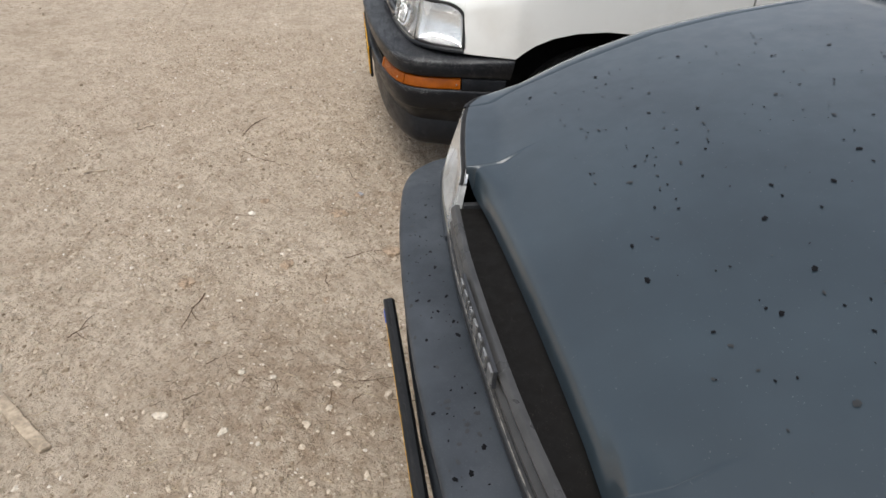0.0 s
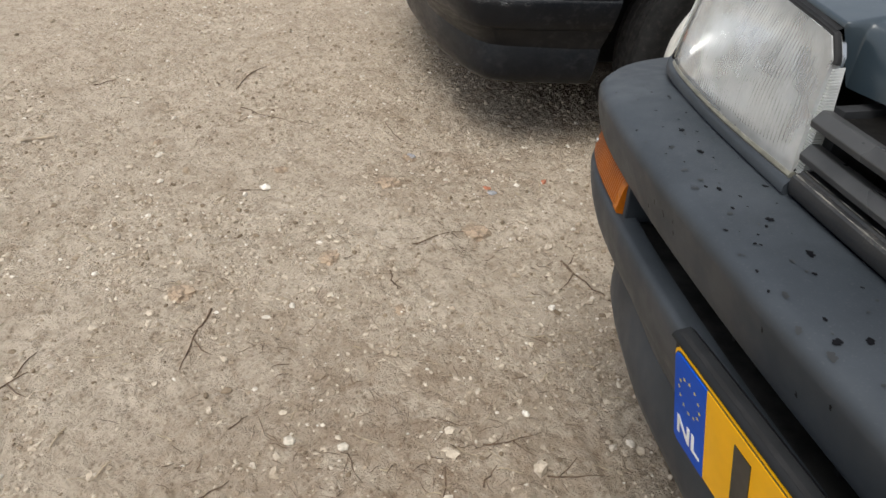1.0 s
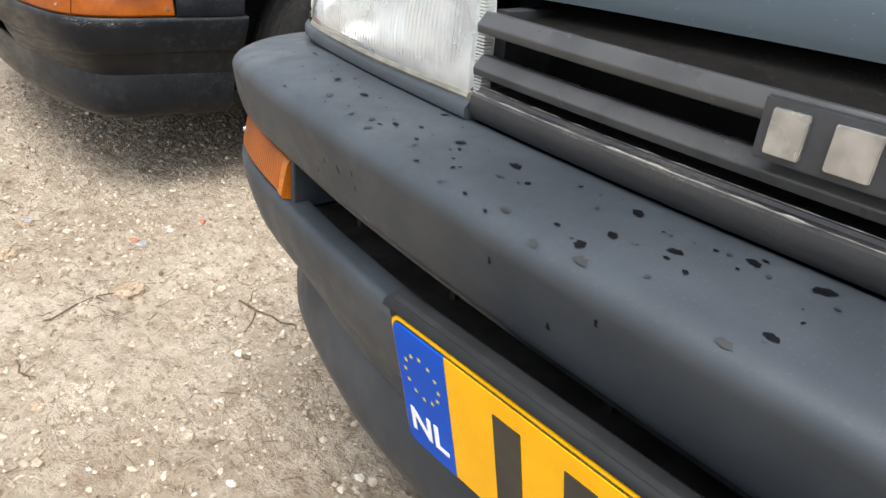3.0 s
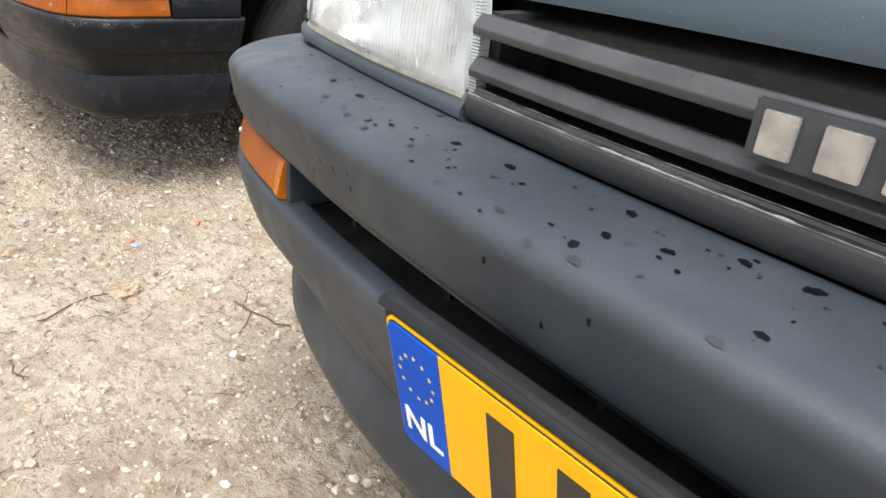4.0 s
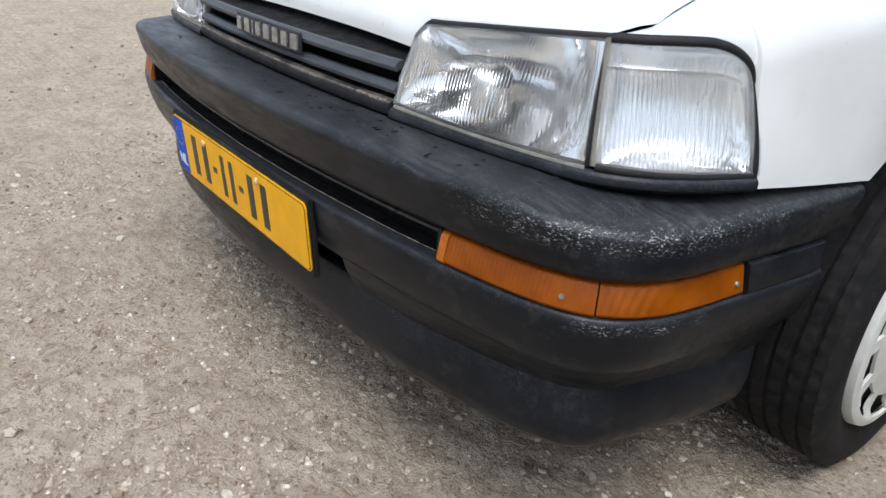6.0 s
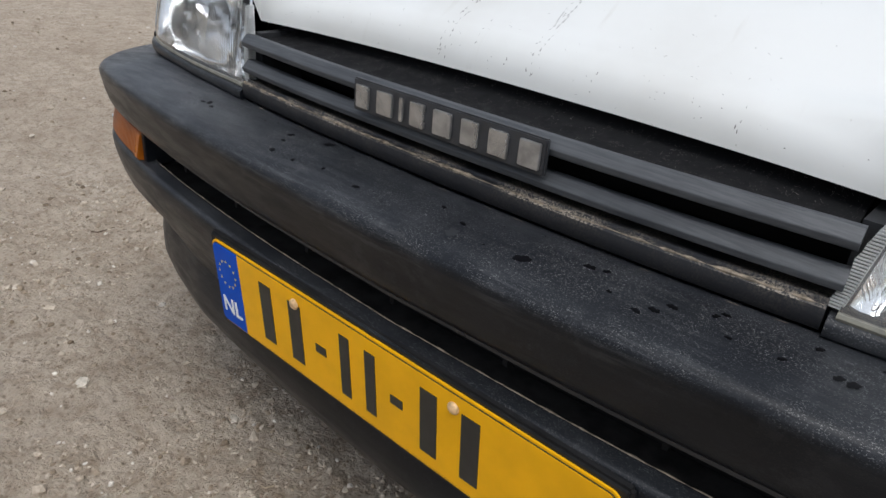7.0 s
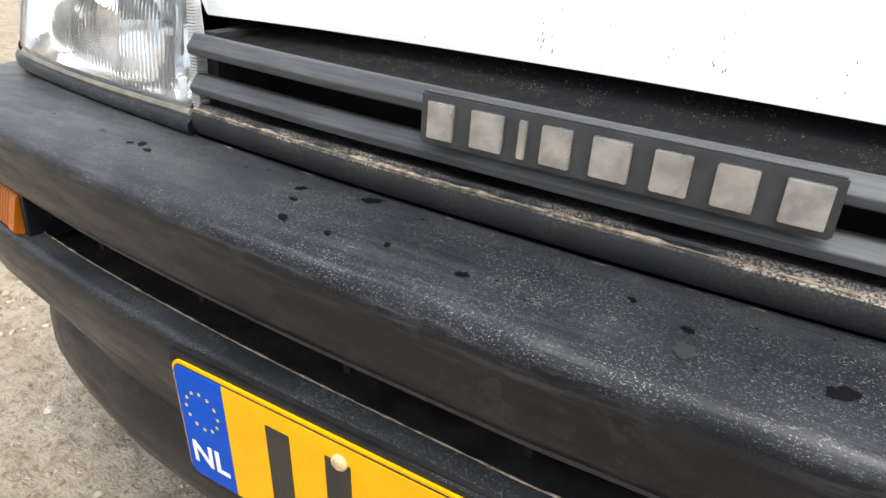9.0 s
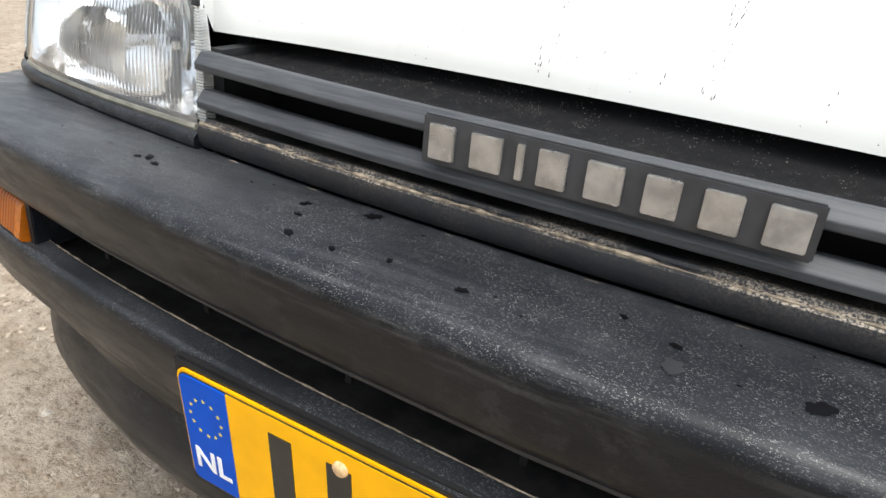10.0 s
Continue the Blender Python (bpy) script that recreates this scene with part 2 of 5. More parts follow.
def m_ground():
    n = Nodes("dry_sandy_dirt")
    big = n.ramp(n.noise(1.3, 4, 0.6), 0.32, 0.68)
    mid = n.ramp(n.noise(7.0, 6, 0.66), 0.32, 0.66)
    lump = n.ramp(n.noise(24.0, 6, 0.66, distort=0.8), 0.44, 0.66)
    fine = n.ramp(n.noise(95.0, 5, 0.65), 0.30, 0.70)
    col = n.mix(big, (0.490, 0.415, 0.328), (0.550, 0.475, 0.380))
    col = n.mix(n.math("MULTIPLY", mid, 0.55), col, (0.345, 0.272, 0.198))
    damp = n.ramp(n.noise(3.6, 6, 0.65), 0.54, 0.72)
    col = n.mix(n.math("MULTIPLY", damp, 0.62), col, (0.250, 0.188, 0.128))
    col = n.mix(n.math("MULTIPLY", lump, 0.78), col, (0.300, 0.232, 0.165))
    col = n.mix(n.math("MULTIPLY", fine, 0.28), col, (0.565, 0.490, 0.395))
    crumb = n.ramp(n.voronoi(95.0, "Distance"), 0.10, 0.55, 1.0, 0.0)
    col = n.mix(n.math("MULTIPLY", n.math("MULTIPLY", crumb, n.ramp(n.noise(45.0, 4), 0.42, 0.60)), 0.62), col, (0.150, 0.106, 0.066))
    pit = n.ramp(n.noise(170.0, 4, 0.7), 0.62, 0.70)
    col = n.mix(n.math("MULTIPLY", pit, n.ramp(n.noise(11.0, 4), 0.40, 0.60, 0.05, 0.55)), col, (0.130, 0.092, 0.058))
    leaf_mould = n.math("MAXIMUM", n.near((1.70, -0.22, 0.0), 0.30, 0.24), n.near((0.80, 0.05, 0.0), 0.14, 0.14))
    col = n.mix(n.math("MULTIPLY", n.math("MULTIPLY", leaf_mould, n.ramp(n.noise(18.0, 5, 0.65), 0.34, 0.62)), 0.50), col, (0.215, 0.146, 0.094))
    grit = n.ramp(n.noise(330.0, 3, 0.7), 0.64, 0.74)
    col = n.mix(n.math("MULTIPLY", grit, 0.30), col, (0.640, 0.575, 0.480))
    h = n.math("ADD", n.math("MULTIPLY", n.noise(60.0, 6, 0.7), 1.0), n.math("MULTIPLY", n.noise(230.0, 3, 0.6), 0.35))
    n.setp(Base_Color=col, Roughness=0.95, Specular_IOR_Level=0.2, Normal=n.bump(h, 1.0, 0.016))
    return n.m


def m_grit():
    n = Nodes("mixed_gravel_and_clods")
    r = n.island()
    col = n.mix(n.ramp(r, 0.0, 0.70), (0.29, 0.226, 0.158), (0.53, 0.455, 0.36))
    col = n.mix(n.ramp(r, 0.90, 1.0), col, (0.74, 0.69, 0.61))
    col = n.mix(n.ramp(r, 0.02, 0.13, 0.70, 0.0), col, (0.13, 0.096, 0.066))
    col = n.mix(n.math("MULTIPLY", n.ramp(n.noise(150.0, 4), 0.35, 0.7), 0.35), col, (0.17, 0.125, 0.085))
    n.setp(Base_Color=col, Roughness=0.9, Specular_IOR_Level=0.25, Normal=n.bump(n.noise(400.0, 4), 0.5, 0.001))
    return n.m


def m_glass_dark():
    n = Nodes("tinted_window_glass")
    n.setp(Base_Color=(0.02, 0.025, 0.025), Roughness=0.04, Coat_Weight=1.0, Coat_Roughness=0.02)
    return n.m


M = {
    "white": m_paint_white(),
    "dark": m_paint_dark(),
    "bump_dark": m_bumper_clean(),
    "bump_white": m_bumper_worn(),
    "trim_dark": m_dusty("dark_grille_plastic", (0.022, 0.023, 0.025), (0.20, 0.18, 0.15), 0.35, 0.42),
    "trim_white": m_dusty("dusty_grille_plastic", (0.016, 0.017, 0.020), (0.40, 0.345, 0.27), 0.85, 0.5, 0.35),
    "header_white": m_header("black_speckled_plastic", (0.0085, 0.0085, 0.0092), 0.8),
    "header_dark": m_header("dark_brown_grille_header", (0.0060, 0.0055, 0.0050), 0.18),
    "slat_dark": m_plain("satin_grille_slat", (0.042, 0.042, 0.042), 0.30, 0, 0.2, 30, 0.05),
    "slat_white": m_slat("weathered_grille_slat", (0.034, 0.037, 0.042), (0.082, 0.087, 0.093)),
    "cheek": m_plain("grey_grille_cheek", (0.026, 0.027, 0.029), 0.6, 0, 0.3, 40, 0.1, 0.3),
    "slot_bar_dark": m_plain("black_slot_bar_plastic", (0.022, 0.023, 0.025), 0.38, 0, 0.3, 60, 0.1),
    "slot_bar_white": m_dusty("worn_slot_bar_plastic", (0.026, 0.027, 0.030), (0.22, 0.20, 0.17), 0.25, 0.36),
    "slot_floor": m_plain("dusty_shaded_slot_floor", (0.020, 0.0195, 0.019), 0.7, 0, 0.45, 45, 0.2, 0.2),
    "holder": m_plain("satin_black_holder_plastic", (0.008, 0.0085, 0.009), 0.36, 0, 0.25, 30, 0.05, 0.3),
    # black for hollows and their backing sheets: the depth's shade put into colour
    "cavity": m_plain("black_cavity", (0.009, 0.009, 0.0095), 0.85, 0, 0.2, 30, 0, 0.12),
    "rubber": m_plain("black_rubber_seal", (0.012, 0.012, 0.0125), 0.6, 0, 0.3, 60, 0.1, 0.3),
    "lens": m_lens("fluted_headlamp_glass", 0.98, (0.97, 0.98, 0.97)),
    "lens_haze": m_lens("clouded_headlamp_glass", 0.76, (0.84, 0.85, 0.84)),
    "lens_clear": m_lens("fluted_marker_glass", 0.84, (0.90, 0.92, 0.92)),
    "lens_milky": m_lens("milky_marker_glass", 0.62, (0.88, 0.89, 0.87)),
    "reflector": m_plain("silver_reflector", (0.90, 0.91, 0.92), 0.08, 1.0, 0.06, 12, 0.0),
    "reflector_dull": m_plain("dulled_silver_reflector", (0.66, 0.67, 0.67), 0.20, 1.0, 0.10, 12, 0.0),
    "flange": m_plain("grey_ribbed_lamp_flange", (0.46, 0.47, 0.46), 0.45, 0.0, 0.15, 40, 0.05),
    "housing": m_plain("grey_lamp_housing", (0.70, 0.71, 0.70), 0.45, 0.0, 0.12, 20, 0.05),
    "putty": m_plain("yellowed_lamp_sealant", (0.17, 0.165, 0.135), 0.5, 0.0, 0.25, 60, 0.2),
    "amber": m_indicator(),
    "amber_rim": m_plain("pale_amber_rim_plastic", (0.34, 0.095, 0.004), 0.32, 0, 0.2, 120, 0.2, 0.3),
    "chrome": m_plain("worn_chrome", (0.38, 0.38, 0.375), 0.30, 0.75, 0.22, 70, 0.15),
    "badge": m_plain("dark_badge_base", (0.030, 0.032, 0.036), 0.45, 0, 0.2, 60, 0.1),
    "yellow": m_plain("yellow_plate_film", (0.83, 0.425, 0.002), 0.36, 0, 0.06, 20, 0.02, 0.14),
    "blue": m_plain("blue_plate_film", (0.002, 0.070, 0.47), 0.38, 0, 0.08, 20, 0.02, 0.08),
    "ink": m_plain("black_plate_ink", (0.018, 0.018, 0.016), 0.4, 0, 0.2, 60, 0.0),
    "star": m_plain("yellow_star_film", (0.80, 0.62, 0.05), 0.4, 0, 0.05, 20, 0.0),
    "pale": m_plain("white_plate_film", (0.80, 0.82, 0.84), 0.4, 0, 0.05, 20, 0.0),
    "tyre": m_tyre(),
    "cover": m_plain("off_white_wheel_cover", (0.70, 0.70, 0.65), 0.42, 0, 0.07, 30, 0.05),
    "steel": m_plain("dull_dark_steel", (0.04, 0.037, 0.033), 0.7, 0.3, 0.4, 40, 0.2),
    "screw": m_plain("pale_plastic_cap", (0.62, 0.42, 0.22), 0.45, 0, 0.3, 200, 0.2),
    "wet": m_plain("wet_dark_spot", (0.002, 0.002, 0.003), 0.5, 0, 0.2, 60, 0.0, 0.15),
    "stain": m_plain("dry_dull_spot", (0.016, 0.0175, 0.019), 0.5, 0, 0.2, 60, 0.0),
    "glass": m_glass_dark(),
    "ground": m_ground(),
    "grit": m_grit(),
    "ridge_dark": m_plain("worn_pale_plastic_edge", (0.20, 0.19, 0.17), 0.4, 0, 0.4, 120, 0.2),
    "ridge_white": m_plain("dusty_tan_plastic_edge", (0.21, 0.175, 0.13), 0.7, 0, 0.6, 140, 0.3, 0.3),
    "clod": m_plain("dry_brown_earth", (0.29, 0.22, 0.155), 0.95, 0, 0.35, 60, 0.6),
    "fleck": m_plain("dark_dirt_fleck", (0.035, 0.030, 0.024), 0.8, 0, 0.4, 200, 0.0),
    "twig": m_plain("dry_twig_bark", (0.11, 0.072, 0.045), 0.9, 0, 0.4, 90, 0.4),
    "straw": m_plain("dry_straw", (0.37, 0.30, 0.205), 0.85, 0, 0.3, 90, 0.2),
    "board": m_plain("weathered_grey_wood", (0.33, 0.27, 0.20), 0.85, 0, 0.3, 60, 0.4),
    "brick": m_plain("red_brick_chip", (0.38, 0.15, 0.085), 0.9, 0, 0.3, 90, 0.4),
    "chip": m_plain("pale_stone_chip", (0.47, 0.42, 0.345), 0.85, 0, 0.2, 90, 0.3),
    "slate": m_plain("grey_stone_chip", (0.27, 0.27, 0.28), 0.85, 0, 0.2, 90, 0.3),
}


# ---- mesh helpers ----
def part(name, bm, material, parent, label="", smooth=True):
    """Links a bmesh, or (verts, faces), as one mesh object under a thing or a part."""
    me = bpy.data.meshes.new(name)
    if isinstance(bm, tuple):
        me.from_pydata([tuple(v) for v in bm[0]], [], bm[1])
        me.validate()
    else:
        bmesh.ops.recalc_face_normals(bm, faces=bm.faces)
        bm.to_mesh(me)
        bm.free()
    me.materials.append(M[material] if isinstance(material, str) else material)
    ob = new(name, me)
    ob.parent = parent
    if smooth:
        me.polygons.foreach_set("use_smooth", [True] * len(me.polygons))
        me.set_sharp_from_angle(angle=radians(42))
    if label:
        tagged(ob, label)
    return ob


def grid(rows, close_u=False, close_v=False, caps=False):
    """A bmesh skin over rows of points; close_v joins the last row to the first, caps closes both ends of the rows."""
    bm = bmesh.new()
    vs = [[bm.verts.new(p) for p in row] for row in rows]
    nr, nc = len(vs), len(vs[0])
    for i in range(nr if close_v else nr - 1):
        for j in range(nc if close_u else nc - 1):
            a, b, c, d = vs[i][j], vs[i][(j + 1) % nc], vs[(i + 1) % nr][(j + 1) % nc], vs[(i + 1) % nr][j]
            if len({a, b, c, d}) == 4:
                bm.faces.new((a, b, c, d))
    if caps:
        bm.faces.new([r[0] for r in vs])
        bm.faces.new([r[-1] for r in reversed(vs)])
    return bm


def lerp(a, b, t):
    return a + (b - a) * t


def interp(x, pts):
    return float(np.interp(x, [p[0] for p in pts], [p[1] for p in pts]))


def smooth_path(pts, n):
    """Catmull-Rom through points, n samples evenly by length."""
    p = [Vector(q) for q in pts]
    p = [p[0] * 2 - p[1]] + p + [p[-1] * 2 - p[-2]]
    out = []
    for i in range(1, len(p) - 2):
        for k in range(24):
            t = k / 24
            out.append(0.5 * (2 * p[i] + (p[i + 1] - p[i - 1]) * t + (2 * p[i - 1] - 5 * p[i] + 4 * p[i + 1] - p[i + 2]) * t * t + (3 * p[i] - p[i - 1] - 3 * p[i + 1] + p[i + 2]) * t**3))
    out.append(p[-2])
    a = np.array([tuple(v) for v in out])
    s = np.r_[0, np.cumsum(np.linalg.norm(np.diff(a, axis=0), axis=1))]
    u = np.linspace(0, s[-1], n)
    return np.stack([np.interp(u, s, a[:, k]) for k in range(a.shape[1])], 1)


class Plan:
    """A curve in plan, mirrored about x = 0, that rows of a profile follow."""

    def __init__(self, half):
        c = smooth_path([(x, y, 0) for x, y in half], 500)[:, :2]
        c[0, 0] = 0
        full = np.r_[c[:0:-1] * (-1, 1), c]
        self.s = np.r_[0, np.cumsum(np.linalg.norm(np.diff(full, axis=0), axis=1))]
        self.s -= self.s[-1] / 2
        tang = np.gradient(full, self.s, axis=0)
        tang /= np.linalg.norm(tang, axis=1)[:, None]
        self.c, self.nrm = full, np.stack([-tang[:, 1], tang[:, 0]], 1)

    def at(self, s, d):
        x, y, nx, ny = (np.interp(s, self.s, a) for a in (self.c[:, 0], self.c[:, 1], self.nrm[:, 0], self.nrm[:, 1]))
        return x + nx * d, y + ny * d

    def s_of_x(self, x):
        half = self.s >= 0
        return math.copysign(float(np.interp(abs(x), self.c[half, 0], self.s[half])), x)

    def s_of_y(self, y):
        half = self.s >= 0
        return float(np.interp(y, self.c[half, 1], self.s[half]))

    def row(self, d, z, s0, s1, n):
        return [(*self.at(lerp(s0, s1, k / (n - 1)), d), z) for k in range(n)]


def sweep(plan, profile, s0, s1, n, closed=True, ends=None):
    """Rows of a profile (depth behind the plan's line, height) along the plan; ends(z) gives a row its own end in y."""
    rows = []
    for d, z in profile:
        a, b = s0, s1
        if ends:
            b = plan.s_of_y(ends(z))
            a = -b if s0 == -s1 else s0
        rows.append(plan.row(d, z, a, b, n))
    return grid(rows, close_v=closed, caps=closed)


def box(x0, x1, y0, y1, z0, z1, bevel=0.0):
    bm = bmesh.new()
    bmesh.ops.create_cube(bm, size=1, matrix=Matrix.Translation(((x0 + x1) / 2, (y0 + y1) / 2, (z0 + z1) / 2)) @ Matrix.Diagonal((x1 - x0, y1 - y0, z1 - z0, 1)))
    if bevel:
        bmesh.ops.bevel(bm, geom=bm.edges[:], offset=bevel, segments=2, affect="EDGES")
    return bm


def revolve(profile, n, centre, closed=False):
    """A skin of (x out, radius) points turned about an axis along x through centre (y, z)."""
    rows = [[(x, centre[0] + r * math.cos(2 * math.pi * k / n), centre[1] + r * math.sin(2 * math.pi * k / n)) for k in range(n)] for x, r in profile]
    return grid(rows, close_u=True, close_v=closed)


def tube(points, radii, sides=6):
    """A tapered round stick along points, turned as little as can be from ring to ring."""
    rows, p = [], [Vector(q) for q in points]
    side = None
    for i in range(len(p)):
        way = (p[min(i + 1, len(p) - 1)] - p[max(i - 1, 0)]).normalized()
        if side is None:
            side = way.orthogonal()
        side = (side - way * side.dot(way)).normalized()
        other = way.cross(side)
        rows.append([p[i] + (side * math.cos(2 * math.pi * k / sides) + other * math.sin(2 * math.pi * k / sides)) * radii[i] for k in range(sides)])
    bm = grid(rows, close_u=True)
    bm.verts.ensure_lookup_table()
    bm.faces.new(bm.verts[:sides])
    bm.faces.new(bm.verts[-sides:])
    return bm


def merge(*bms):
    out = bmesh.new()
    for b in bms:
        me = bpy.data.meshes.new("tmp")
        b.to_mesh(me)
        b.free()
        out.from_mesh(me)
        bpy.data.meshes.remove(me)
    return out


# ---- ground ----
def ground_height(x, y):
    """Uneven dirt, a few millimetres to a centimetre high."""
    v = Vector((x, y, 0))
    return 0.006 * noise.noise(v * 2.3) + 0.0045 * noise.noise(v * 9 + Vector((3, 1, 0))) + 0.0050 * noise.noise(v * 24) + 0.0052 * noise.noise(v * 55 + Vector((0, 7, 0))) + 0.0035 * noise.noise(v * 105 + Vector((5, 0, 0))) - 0.006 * max(0.0, noise.noise(v * 15 + Vector((0, 0, 4))) - 0.25)


def build_ground():
    def axis(lo, hi, step):
        inner = list(np.arange(lo, hi + step / 2, step))
        far, d, left, right = 400.0, step, [], []
        while (left[-1] if left else lo) > -far:
            d *= 1.35
            left.append((left[-1] if left else lo) - d)
            right.append((right[-1] if right else hi) + d)
        return left[::-1] + inner + right

    xs, ys = axis(-1.3, 2.2, 0.0062), axis(-1.3, 1.1, 0.0062)
    nx = len(xs)
    verts = [(x, y, ground_height(x, y) if abs(x) < 8 and abs(y) < 8 else 0.0) for y in ys for x in xs]
    faces = [(j * nx + i, j * nx + i + 1, (j + 1) * nx + i + 1, (j + 1) * nx + i) for j in range(len(ys) - 1) for i in range(nx - 1)]
    g = part("ground", (verts, faces), "ground", None)
    tagged(g, "dry sandy dirt lot with grit and clods", "ground", kind="structure")


def stone_shape(rng, size, flat=0.6):
    """A chipped pebble: a jittered icosahedron's corners and faces."""
    t = (1 + 5**0.5) / 2
    base = np.array([(-1, t, 0), (1, t, 0), (-1, -t, 0), (1, -t, 0), (0, -1, t), (0, 1, t), (0, -1, -t), (0, 1, -t), (t, 0, -1), (t, 0, 1), (-t, 0, -1), (-t, 0, 1)]) / 1.9
    v = base * (1 + rng.uniform(-0.28, 0.28, (12, 1))) * (rng.uniform(0.7, 1.3), rng.uniform(0.6, 1.0), flat * rng.uniform(0.6, 1.1)) * size
    a = rng.uniform(0, 6.28)
    return v @ np.array([[math.cos(a), -math.sin(a), 0], [math.sin(a), math.cos(a), 0], [0, 0, 1]])


ICO = [(0, 11, 5), (0, 5, 1), (0, 1, 7), (0, 7, 10), (0, 10, 11), (1, 5, 9), (5, 11, 4), (11, 10, 2), (10, 7, 6), (7, 1, 8), (3, 9, 4), (3, 4, 2), (3, 2, 6), (3, 6, 8), (3, 8, 9), (4, 9, 5), (2, 4, 11), (6, 2, 10), (8, 6, 7), (9, 8, 1)]


def build_gravel():
    rng = np.random.default_rng(4)
    verts, faces = [], []
    for count, lo, hi, x0, x1, y0, y1 in ((66000, 0.0016, 0.0046, -1.3, 2.2, -1.2, 1.0), (21000, 0.0030, 0.0085, -1.5, 2.3, -1.3, 1.2), (520, 0.007, 0.0155, -1.6, 2.3, -1.4, 1.2), (2500, 0.004, 0.012, -4.0, -1.4, -2.5, 1.5)):
        for _ in range(count):
            x, y = rng.uniform(x0, x1), rng.uniform(y0, y1)
            # crumbs lie in drifts: wide ones and hand-sized ones
            drift = noise.noise(Vector((x * 2.2, y * 2.2, 5))) + 0.8 * noise.noise(Vector((x * 11, y * 11, 2)))
            if drift < rng.uniform(-0.55, 0.75):
                continue
            size = lo + (hi - lo) * rng.uniform() ** 2.2
            k = len(verts)
            verts.extend(stone_shape(rng, size, 0.75) + (x, y, ground_height(x, y) + size * 0.22))
            faces.extend((a + k, b + k, c + k) for a, b, c in ICO)
    g = part("gravel", (verts, faces), "grit", None, smooth=False)
    tagged(g, "loose grit, small pebbles and dirt clods on the ground", "gravel", kind="stuff")


def build_litter():
    """Fine stems and crumbs of dry grass strewn over the dirt."""
    rng = np.random.default_rng(9)
    out = []
    for _ in range(420):
        x, y = rng.uniform(-0.4, 2.1), rng.uniform(-1.1, 0.6)
        a, ln = rng.uniform(0, 6.28), rng.uniform(0.012, 0.05)
        r = rng.uniform(0.0005, 0.0012)
        pts = []
        for k in range(4):
            t = (k / 3 - 0.5) * ln
            px, py = x + math.cos(a) * t + rng.normal() * 0.0015, y + math.sin(a) * t + rng.normal() * 0.0015
            pts.append((px, py, ground_height(px, py) + r + 0.001 + rng.uniform(0, 0.002)))
        out.append(tube(pts, [r, r * 1.1, r, r * 0.5], 4))
    tagged(part("dry_grass_litter", merge(*out), "straw", None), "bits of dry straw and rootlets scattered on dirt", "plant litter", kind="stuff")


def twig(points, r, forks=(), label="thin dry brown twig lying on dirt", material="twig"):
    r *= 0.8
    rng = random.Random(int(points[0][0] * 1000) + 7)
    path = []
    for i in range(len(points) - 1):
        for k in range(4):
            t = k / 4
            path.append((lerp(points[i][0], points[i + 1][0], t) + rng.uniform(-1, 1) * 0.003, lerp(points[i][1], points[i + 1][1], t) + rng.uniform(-1, 1) * 0.003))
    path.append(points[-1])
    ox, oy = points[0]

    def lift(p, rad):
        return (p[0] - ox, p[1] - oy, ground_height(*p) + rad * 0.8 + 0.0005)

    n = len(path)
    bms = [tube([lift(p, r) for p in path], [r * (1 - 0.6 * i / (n - 1)) for i in range(n)], 6)]
    for at, dx, dy in forks:
        a = path[int(at * (n - 1))]
        mid, end = (a[0] + dx * 0.55 + 0.004, a[1] + dy * 0.5), (a[0] + dx, a[1] + dy)
        bms.append(tube([lift(a, r), lift(mid, r * 0.8), lift(end, r * 0.5)], [r * 0.7, r * 0.5, r * 0.3], 5))
    ob = part("twig", merge(*bms), material, None)
    ob.location = (ox, oy, 0)
    return tagged(ob, label, "twig", "twigs on the dirt")


def chip(x, y, size, material, label, category="stone", flat=0.45, seed=1):
    rng = np.random.default_rng(seed)
    v = stone_shape(rng, size, flat)
    ob = part("stone" if category == "stone" else "brick_chip", (v, ICO), material, None, smooth=False)
    bm = bmesh.new()
    bm.from_mesh(ob.data)
    bmesh.ops.subdivide_edges(bm, edges=bm.edges[:], cuts=2, use_grid_fill=True, smooth=0.08)
    for w in bm.verts:
        w.co += w.normal * size * 0.22 * noise.noise(w.co * (1.9 / size))
    bm.to_mesh(ob.data)
    bm.free()
    ob.location = (x, y, ground_height(x, y) + size * flat * 0.35)
    return tagged(ob, label, category, "loose stones on the dirt")


def clod(x, y, size, seed):
    """A crumbled lump of dry earth."""
    bm = bmesh.new()
    bmesh.ops.create_icosphere(bm, subdivisions=4, radius=1.0)
    off = Vector((seed * 1.7, seed * 0.9, 0))
    for v in bm.verts:
        d = v.co.copy()
        r = 1 + 0.45 * noise.noise(d * 1.6 + off) + 0.30 * noise.noise(d * 4.5 + off) + 0.16 * noise.noise(d * 11 + off)
        v.co = Vector((d.x * r * size * 1.15, d.y * r * size, d.z * max(r, 0.3) * size * 0.42))
    ob = part("dirt_clod", bm, "clod", None, smooth=False)
    ob.location = (x, y, ground_height(x, y))
    return tagged(ob, "small crumbled clod of dry brown earth", "clod", "clods on the dirt")


